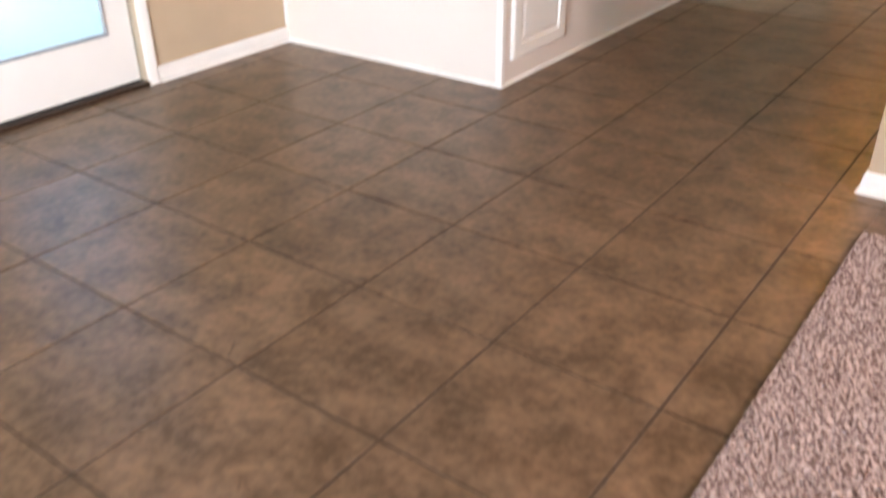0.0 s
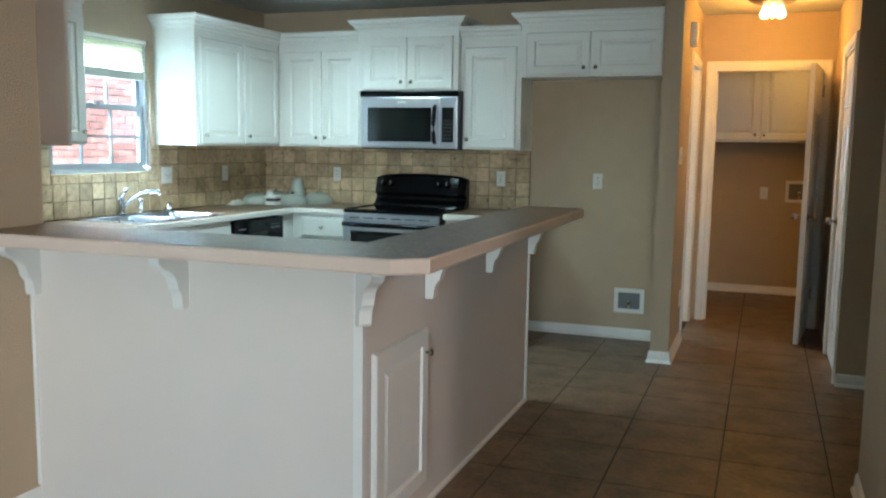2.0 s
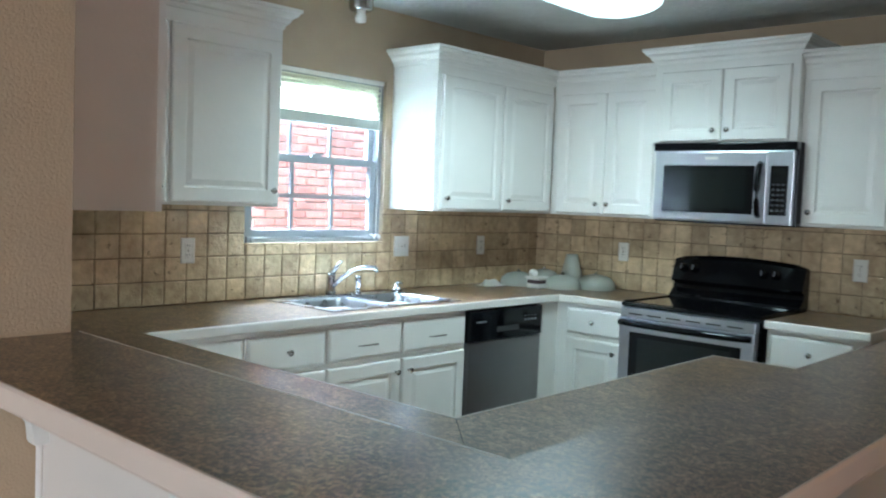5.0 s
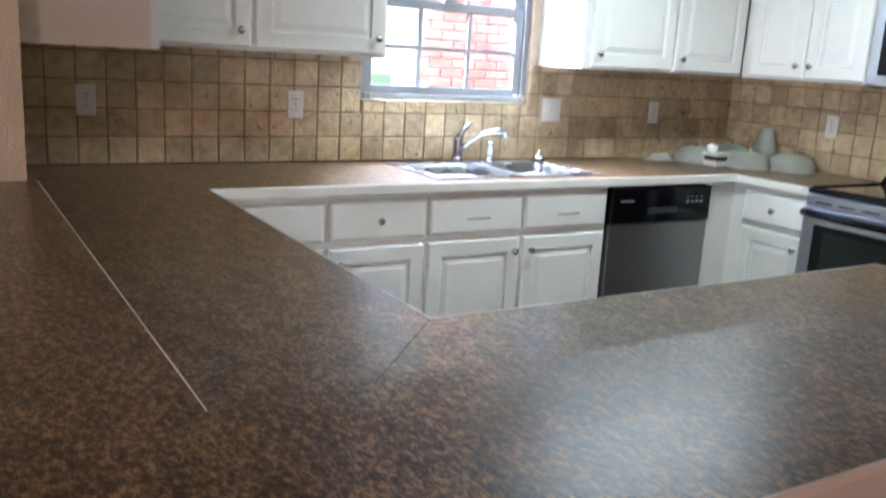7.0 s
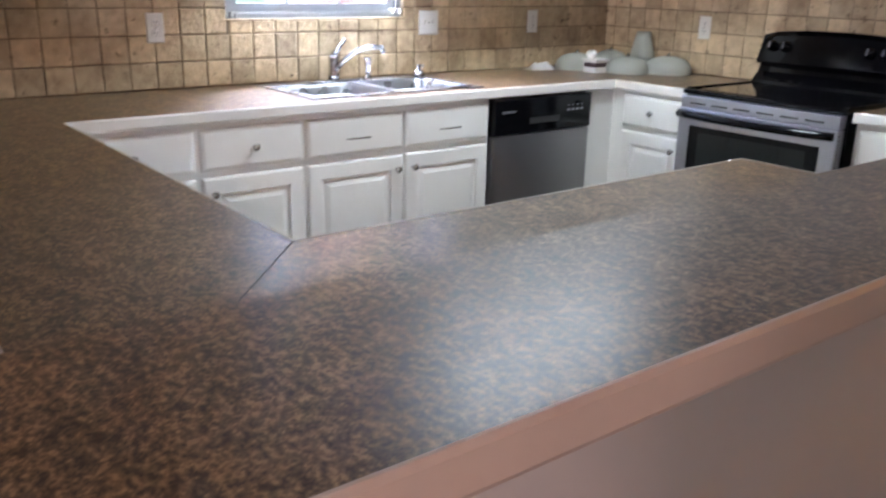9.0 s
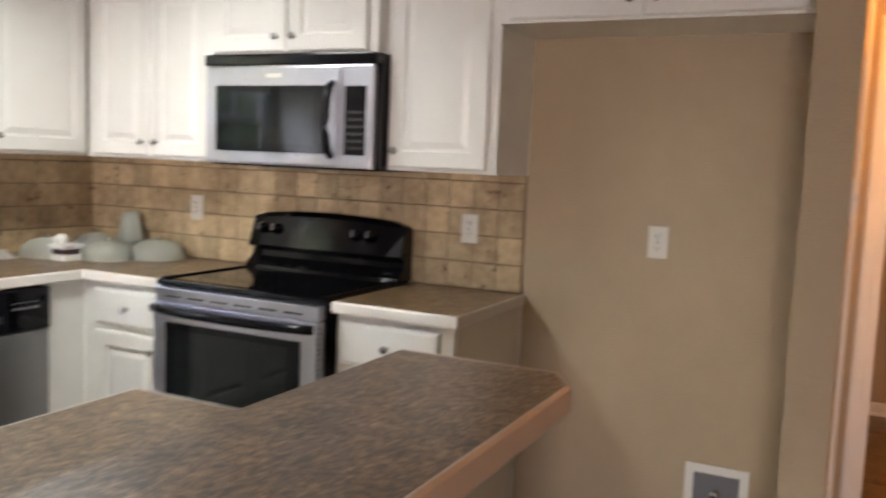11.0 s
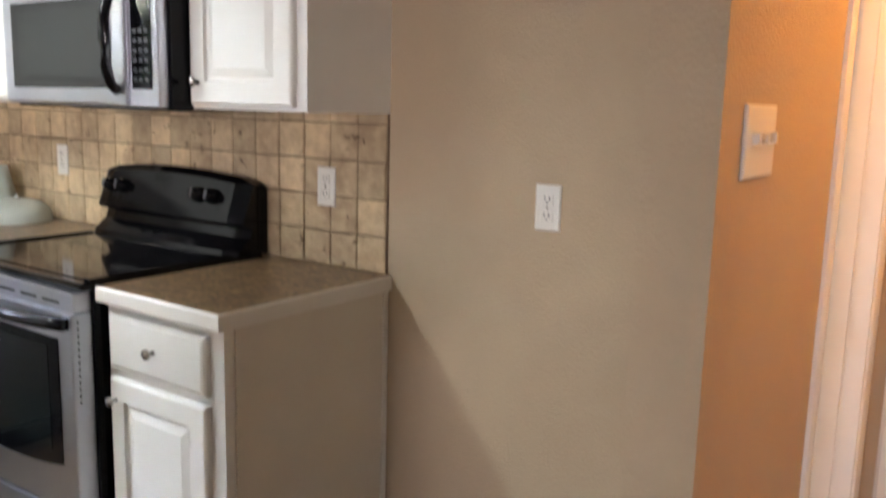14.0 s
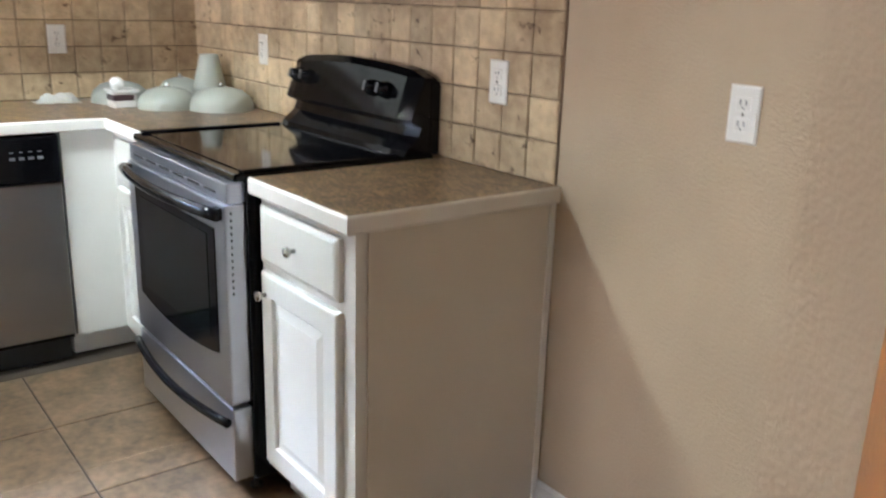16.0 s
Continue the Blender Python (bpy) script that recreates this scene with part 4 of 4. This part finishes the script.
for x in (0.03, RW - 0.06):
    for y in (0.05, 0.56):
        part("foot", lathe(((0, 0), (0.018, 0), (0.018, 0.01), (0.008, 0.012), (0.008, 0.052)), 10), "slot", rg).matrix_basis = pose(x + 0.015, y, 0)

# ---- microwave ----
mw = thing("microwave", pose(-3.374, 7.80, 1.366), "over the range microwave, stainless with black trim", "microwave")
MW, MH = 0.775, 0.428
part("body", box(0.0, MW, 0.02, 0.41, 0, MH - 0.002), "black", mw)
part("vent_grille", box(-0.008, MW + 0.002, -0.018, 0.02, MH - 0.045, MH - 0.002, 0.006), "black", mw, "black vent strip")
part("front", box(0.004, MW - 0.012, -0.014, 0.02, 0.006, MH - 0.046, 0.005), "steel", mw, "stainless front")
dor = part("door", box(0.010, 0.635, -0.026, -0.0145, 0.012, MH - 0.052, 0.005), "steel", mw, "stainless door")
part("window", box(0.062, 0.570, -0.0295, -0.0265, 0.055, 0.305, 0.001), "black_glass", dor, "black window")
part("window_screen", box(0.10, 0.53, -0.0305, -0.0297, 0.085, 0.28), "dark_glass", dor)
part("badge", box(0.30, 0.37, -0.0285, -0.0262, 0.335, 0.350, 0.001), "plate", dor)
part("handle", tube([(0.600, -0.028, 0.050), (0.603, -0.050, 0.065), (0.605, -0.066, 0.12), (0.605, -0.070, 0.185), (0.605, -0.066, 0.25), (0.603, -0.050, 0.30), (0.600, -0.028, 0.315)], 0.015, 12), "black", dor, "bowed black handle", True)
part("keypad", box(0.650, 0.738, -0.0165, -0.0142, 0.055, 0.305), "black_glass", mw, "black keypad")
part("keys", boxes(*[(0.660 + i * 0.025, 0.675 + i * 0.025, -0.0178, -0.0168, 0.075 + j * 0.026, 0.085 + j * 0.026) for i in range(3) for j in range(6)]), "key", mw)
part("clock", box(0.662, 0.726, -0.0178, -0.0168, 0.262, 0.288), "dark_glass", mw)
part("underside_lamp", box(0.2, 0.6, 0.08, 0.2, -0.004, 0.0), "grey", mw)

# ---- ceiling fixtures ----
fl = thing("ceiling_light", pose(-3.28, 6.66, CEIL), "lit white wraparound fluorescent ceiling light", "ceiling light")
bm = bmesh.new()
prev = None
for y, wd, dp in ((-0.62, 0.16, 0.03), (-0.60, 0.20, 0.075), (-0.5, 0.215, 0.09), (0.5, 0.215, 0.09), (0.60, 0.20, 0.075), (0.62, 0.16, 0.03)):
    ring = [bm.verts.new((wd * math.cos(a), y, -0.012 - dp * math.sin(a) ** 0.8 if math.sin(a) > 1e-6 else -0.012)) for a in [math.pi * k / 10 for k in range(11)]]
    if prev:
        for j in range(10):
            bm.faces.new((prev[j], prev[j + 1], ring[j + 1], ring[j]))
    else:
        bm.faces.new(ring)
    prev = ring
bm.faces.new(prev)
part("diffuser", bm, "diffuser", fl, "glowing white diffuser", True).visible_shadow = False
part("backing", box(-0.225, 0.225, -0.63, 0.63, -0.012, 0), "white", fl)
sp = thing("ceiling_lamp", pose(-4.32, 6.42, CEIL), "small nickel ceiling lamp base with a bare bulb over the sink", "ceiling light")
part("canopy", lathe(((0.07, 0), (0.075, -0.015), (0.062, -0.03), (0.062, -0.075), (0.055, -0.085), (0, -0.085)), 20), "nickel", sp, smooth=True)
part("socket", lathe(((0.0, -0.084), (0.022, -0.085), (0.022, -0.105), (0.030, -0.12), (0.026, -0.142), (0, -0.150)), 16), "plate", sp, "unlit white bulb", True)
hl = thing("hall_ceiling_light", pose(-0.52, 8.45, CEIL), "bronze hall ceiling light with three lit glass bulbs", "ceiling light")
part("pan", lathe(((0.17, 0), (0.165, -0.02), (0.13, -0.04), (0.06, -0.055), (0, -0.058)), 28), "bronze", hl, smooth=True)
for i in range(3):
    a = radians(30 + 120 * i)
    b = part("bulb", lathe(((0.014, 0), (0.018, -0.02), (0.034, -0.05), (0.036, -0.07), (0.022, -0.09), (0, -0.095)), 14), "bulb", hl, "glowing amber glass bulb", True)
    b.matrix_basis = pose(0.06 * math.cos(a), 0.06 * math.sin(a), -0.05)
    b.visible_shadow = False
part("finial", lathe(((0.008, -0.05), (0.008, -0.13), (0.014, -0.14), (0, -0.155)), 12), "brass", hl, smooth=True)
ll = thing("laundry_ceiling_light", pose(-0.05, 9.95, CEIL), "plain lit bulb holder on the laundry ceiling", "ceiling light")
part("holder", lathe(((0.06, 0), (0.06, -0.02), (0.03, -0.04), (0, -0.04)), 18), "plate", ll, smooth=True)
b = part("bulb", lathe(((0.014, -0.04), (0.018, -0.06), (0.032, -0.09), (0.032, -0.11), (0.018, -0.13), (0, -0.135)), 14), "bulb", ll, "glowing amber glass bulb", True)
b.visible_shadow = False
ch = thing("door_chime", pose(WX + 0.001, 8.08, 2.10, 0, 0, 90), "small white door chime box high on the hall wall", "door chime")
part("cover", rings(((0, 0), (0, -0.035), (0.006, -0.045)), 0.12, 0.16), "plate", ch)

# ---- laundry cabinets ----
lx = -1.09
lc = cabinet(pose(lx, 10.52, 1.476), 1.03, 0.30, 0.75, ((0.02, 0.015, 0.487, 0.72, (0.455, 0.05)), (0.519, 0.015, 0.487, 0.72, (0.035, 0.05))), "white laundry wall cabinet with two doors in amber light", group="laundry cabinets")
# ---- things on the corner of the worktop ----
def glass_bowl(m, r, h, label):
    o = thing("glass_light_shade", m, label, "glass shade", "spare glass shades")
    rows = [(r, 0.0), (r * 0.99, h * 0.25), (r * 0.9, h * 0.55), (r * 0.66, h * 0.83), (r * 0.3, h * 0.97), (0.018, h), (0.014, h - 0.004), (r * 0.28, h * 0.93), (r * 0.62, h * 0.78), (r * 0.86, h * 0.5), (r * 0.95, h * 0.2), (r * 0.96, 0.0), (r, 0.0)]
    part("bowl", lathe(rows, 28), "frost", o, smooth=True)
    part("stub", lathe(((0.012, h - 0.002), (0.012, h + 0.006), (0.006, h + 0.010), (0.006, h + 0.016), (0, h + 0.017)), 12), "nickel", o, "small metal threaded stub", True)
    return o


glass_bowl(pose(-4.30, 7.80, COUNTER), 0.115, 0.085, "upturned frosted glass bowl shade on the worktop")
glass_bowl(pose(-4.03, 7.90, COUNTER), 0.115, 0.085, "upturned frosted glass bowl shade beside a plastic tub")
glass_bowl(pose(-4.28, 8.05, COUNTER), 0.10, 0.095, "upturned frosted glass bowl shade in the corner")
glass_bowl(pose(-3.90, 8.07, COUNTER), 0.125, 0.09, "upturned frosted glass bowl shade by the backsplash")
cone = thing("glass_cone_shades", pose(-4.11, 8.11, COUNTER), "stack of frosted glass cone shades by the backsplash", "glass shade", "spare glass shades")
for i in range(3):
    z = i * 0.028
    part("cone", lathe(((0.064 - i * 0.001, z), (0.070 - i * 0.001, z + 0.008), (0.066, z + 0.020), (0.056, z + 0.06), (0.044, z + 0.11), (0.036, z + 0.145), (0.031, z + 0.145), (0.039, z + 0.11), (0.051, z + 0.06), (0.058 - i * 0.001, z)), 22), "frost", cone, smooth=True)
tub = thing("plastic_tub", pose(-4.12, 7.75, COUNTER), "small square plastic tub with a white lid edge and dark label", "tub")
part("tub_body", box(-0.045, 0.045, -0.045, 0.045, 0, 0.065, 0.008), "plate", tub)
part("label", box(-0.034, 0.0465, -0.0465, 0.034, 0.030, 0.052), "tub", tub, "dark printed label")
part("rim", boxes((-0.052, 0.052, -0.052, -0.042, 0.062, 0.072), (-0.052, 0.052, 0.042, 0.052, 0.062, 0.072), (-0.052, -0.042, -0.042, 0.042, 0.062, 0.072), (0.042, 0.052, -0.042, 0.042, 0.062, 0.072)), "plate", tub)
bl = thing("light_bulb", pose(-4.14, 7.74, COUNTER + 0.058), "loose white light bulb lying in the tub", "light bulb")
part("bulb_glass", lathe(((0.012, 0), (0.016, 0.008), (0.028, 0.028), (0.027, 0.044), (0.014, 0.056), (0, 0.058)), 16), "plate", bl, smooth=True)
rag = thing("crumpled_paper", pose(-4.33, 7.56, COUNTER), "crumpled white paper on the worktop", "paper")
bm = bmesh.new()
n = 12
gv = [[bm.verts.new(((i / n - 0.5) * 0.11, (j / n - 0.5) * 0.17, 0.004 + 0.060 * max(0, 1 - ((i / n - 0.5) * 2) ** 2 - ((j / n - 0.5) * 2) ** 2) * (0.6 + 0.8 * noise.noise(Vector((i * 0.30, j * 0.27, 3.1)))) + 0.006 * abs(noise.noise(Vector((i * 1.3, j * 1.1, 0)))))) for j in range(n + 1)] for i in range(n + 1)]
for i in range(n):
    for j in range(n):
        bm.faces.new((gv[i][j], gv[i + 1][j], gv[i + 1][j + 1], gv[i][j + 1]))
r = bmesh.ops.solidify(bm, geom=bm.faces[:], thickness=0.002)
part("sheet", bm, "plate", rag)

# ---- outside ----
structure("patio_slab", box(-9.0, XL - 0.13, -0.5, 4.2, -0.29, -0.06), "concrete")
structure("neighbour_wall", box(-7.09, -6.702, 7.355, 16, -0.3, 2.72), "mortar")
house = thing("neighbour_house", pose(-16, 2.0, -0.3), "single storey house with a brown gabled roof behind trees", "house")
part("wall", extrude_profile([(-4, 0), (4, 0), (4, 2.7), (0, 4.6), (-4, 2.7)], -3.0, 3.0), "siding", house)
part("roof", boxes((-3.2, 3.2, -4.2, -4.1, 2.6, 2.7)), "roof", house)
for s in (-1, 1):
    r = part("roof_slope", box(-3.3, 3.3, 0, 4.75, 0, 0.12), "roof", house)
    r.matrix_basis = pose(0, 0, 4.62) @ (pose(0, 0, 0, -25.4, 0, 0) if s > 0 else pose(0, 0, 0, 0, 0, 180) @ pose(0, 0, 0, -25.4, 0, 0))


def tree(m, h, r, seed):
    rnd = random.Random(seed)
    t = thing("tree", m, "broad leafy green tree beyond the window", "tree", "trees outside")
    part("trunk", tube([(0, 0, 0), (0.1, 0, h * 0.3), (0, 0.1, h * 0.6)], [0.2, 0.15, 0.08], 8), "bronze", t)
    bm = bmesh.new()
    for i in range(1500):
        v = Vector((rnd.gauss(0, 1), rnd.gauss(0, 1), rnd.gauss(0, 1))).normalized() * r * rnd.uniform(0.45, 1.0)
        v.z = v.z * 0.8 + h * 0.75
        v += Vector((0.5 * noise.noise(v * 0.8), 0.5 * noise.noise(v * 0.8 + Vector((9, 0, 0))), 0))
        q = Euler((rnd.uniform(0, 6), rnd.uniform(0, 6), rnd.uniform(0, 6))).to_matrix()
        s = rnd.uniform(0.10, 0.2)
        bm.faces.new([bm.verts.new(v + q @ Vector(p) * s) for p in ((-1, 0, 0), (0, -0.5, 0), (1, 0, 0.2), (0, 0.5, 0))])
    part("crown", bm, "leaf", t)


for i, (x, y, h, r) in enumerate(((-12.5, 7.2, 5.0, 1.7), (-20, -3.5, 7, 2.8), (-21, 6.5, 7.5, 3.0), (-14.5, -6, 6, 2.4), (-22, 1.5, 8, 3.0), (-10.8, 0.6, 2.7, 1.9), (-11.8, -2.6, 3.0, 2.2))):
    tree(pose(x, y, -0.3), h, r, i)

# ---- pieces: backsplash, floor tiles, bricks ----
def piece_mesh(name, w, h, d, mat, bevel, seed=0):
    """A slightly uneven tile, face towards -y, from (0, 0) to (w, h)."""
    rnd = random.Random(seed)
    bm = bmesh.new()
    j = lambda: rnd.uniform(-1, 1) * bevel * 0.35
    back = [bm.verts.new(p) for p in ((0, 0, 0), (w, 0, 0), (w, 0, h), (0, 0, h))]
    rim = [bm.verts.new((x + j(), -d + bevel * 0.7, z + j())) for x, z in ((0, 0), (w, 0), (w, h), (0, h))]
    b = bevel
    face = [bm.verts.new((x + j(), -d, z + j())) for x, z in ((b, b), (w - b, b), (w - b, h - b), (b, h - b))]
    for a, c in ((back, rim), (rim, face)):
        for i in range(4):
            bm.faces.new((a[i], a[(i + 1) % 4], c[(i + 1) % 4], c[i]))
    bm.faces.new(face)
    me = bpy.data.meshes.new(name)
    bmesh.ops.recalc_face_normals(bm, faces=bm.faces[:])
    bm.to_mesh(me)
    bm.free()
    me.materials.append(M[mat])
    return me


P, G = 0.1065, 0.004
tile_cache = {}


def wall_tile(parent, m, w, h, seed):
    key = (round(w, 3), round(h, 3), seed % 6)
    if key not in tile_cache:
        tile_cache[key] = piece_mesh("wall_tile", w, h, TT + 0.0015 * ((seed * 7) % 3) / 3, "travertine", 0.004, seed)
    ob = new("wall_tile", tile_cache[key])
    ob.parent = parent
    ob.matrix_basis = m


def spans(a, b, start):
    """Tile spans between a and b on the pitch that starts at start."""
    k = math.floor((a - start) / P)
    out = []
    while start + k * P < b - 1e-4:
        u, v = max(a, start + k * P + G / 2), min(b, start + (k + 1) * P - G / 2)
        if v - u > 0.012:
            out.append((u, v))
        k += 1
    return out


bw = tagged(structure("backsplash_west", boxes((XW, XW + 0.004, YS, WY0, COUNTER, UZ), (XW, XW + 0.004, WY1, YN, COUNTER, UZ), (XW, XW + 0.004, WY0, WY1, COUNTER, WZ0)), "wall_grout"), "tumbled stone tile backsplash")
bn = tagged(structure("backsplash_north", box(XW + 0.004, -2.165, YN - 0.004, YN, COUNTER, UZ), "wall_grout"), "tumbled stone tile backsplash")
count = 0
for z0, z1 in spans(COUNTER + 0.002, UZ, COUNTER + 0.001):
    for y0, y1 in spans(YS, YN, YN):
        for u, v in ((y0, min(y1, WY0)), (max(y0, WY0), min(y1, WY1)), (max(y0, WY1), y1)) if z1 > WZ0 + 0.01 else ((y0, y1),):
            zz = z1 if z1 <= WZ0 + 0.01 or v <= WY0 or u >= WY1 else WZ0
            if v - u > 0.012 and zz - z0 > 0.01:
                wall_tile(bw, pose(XW, u, z0, 0, 0, 90), v - u, zz - z0, count * 5 + 1)
                count += 1
    for u, v in spans(XW + TT, -2.168, -2.168):
        wall_tile(bn, pose(u, YN, z0), v - u, z1 - z0, count * 3 + 2)
        count += 1
sill = structure("window_sill_tiles", boxes((XW - 0.02, XW + 0.008, WY0, WY1, WZ0 - 0.001, WZ0 + 0.003)), "wall_grout")
for u, v in spans(WY0, WY1, WY0):
    ob = new("sill_tile", piece_mesh("sill_tile", v - u, 0.034, 0.006, "travertine", 0.003, 3))
    ob.parent = sill
    ob.matrix_basis = pose(XW + 0.012, u, WZ0 + 0.003, -90, 0, 90)

FP, FG = 0.4565, 0.0075
floor = bpy.data.objects["floor"]
tagged(floor, "large square brown floor tiles")
fc = {}
count = 0


def floor_tile(u0, u1, v0, v1, seed):
    key = (round(u1 - u0, 3), round(v1 - v0, 3), seed % 3)
    if key not in fc:
        fc[key] = piece_mesh("floor_tile", u1 - u0, v1 - v0, 0.004, "tile", 0.002, seed)
    ob = new("floor_tile", fc[key])
    ob.parent = floor
    ob.matrix_basis = pose(u0, v0, -0.0045, -90)


def in_room(x0, x1, y0, y1):
    rooms = ((XW, XL, YS, YN), (XL, 0.0, 0.4, YN), (0.0, 0.6, 3.79, 4.13), (WX, -0.045, YN, 9.26), (-1.48, 0.6, 9.26, 10.83), (0.0, 0.6, 5.72, 7.44))
    return [(max(x0, a), min(x1, b), max(y0, c), min(y1, d)) for a, b, c, d in rooms if min(x1, b) - max(x0, a) > 0.01 and min(y1, d) - max(y0, c) > 0.01]


for i in range(-9, 3):
    for j in range(-4, 20):
        xa, ya = -0.170 + i * FP, 2.210 + j * FP
        for r in in_room(xa + FG / 2, xa + FP - FG / 2, ya + FG / 2, ya + FP - FG / 2):
            if r[0] < -3.95:
                continue
            floor_tile(*r, count)
            count += 1

bk = bpy.data.objects["neighbour_wall"]
bmesh_brick = [piece_mesh("brick", 0.193, 0.057, 0.02, "brick", 0.004, s) for s in range(4)]
k = 0
rest = bmesh.new()
for row in range(32):
    for col in range(18):
        y = 7.36 + col * 0.203 + (0.1 if row % 2 else 0)
        if col >= 9:
            add_box(rest, -6.72, -6.68, y, y + 0.193, 0.42 + row * 0.068, 0.477 + row * 0.068)
            continue
        ob = new("brick", bmesh_brick[k % 4])
        ob.parent = bk
        ob.matrix_basis = pose(-6.70, y, 0.42 + row * 0.068, 0, 0, 90)
        k += 1
rest_ob = part("far_bricks", rest, "brick", bk)
tagged(rest_ob, kind="stuff")
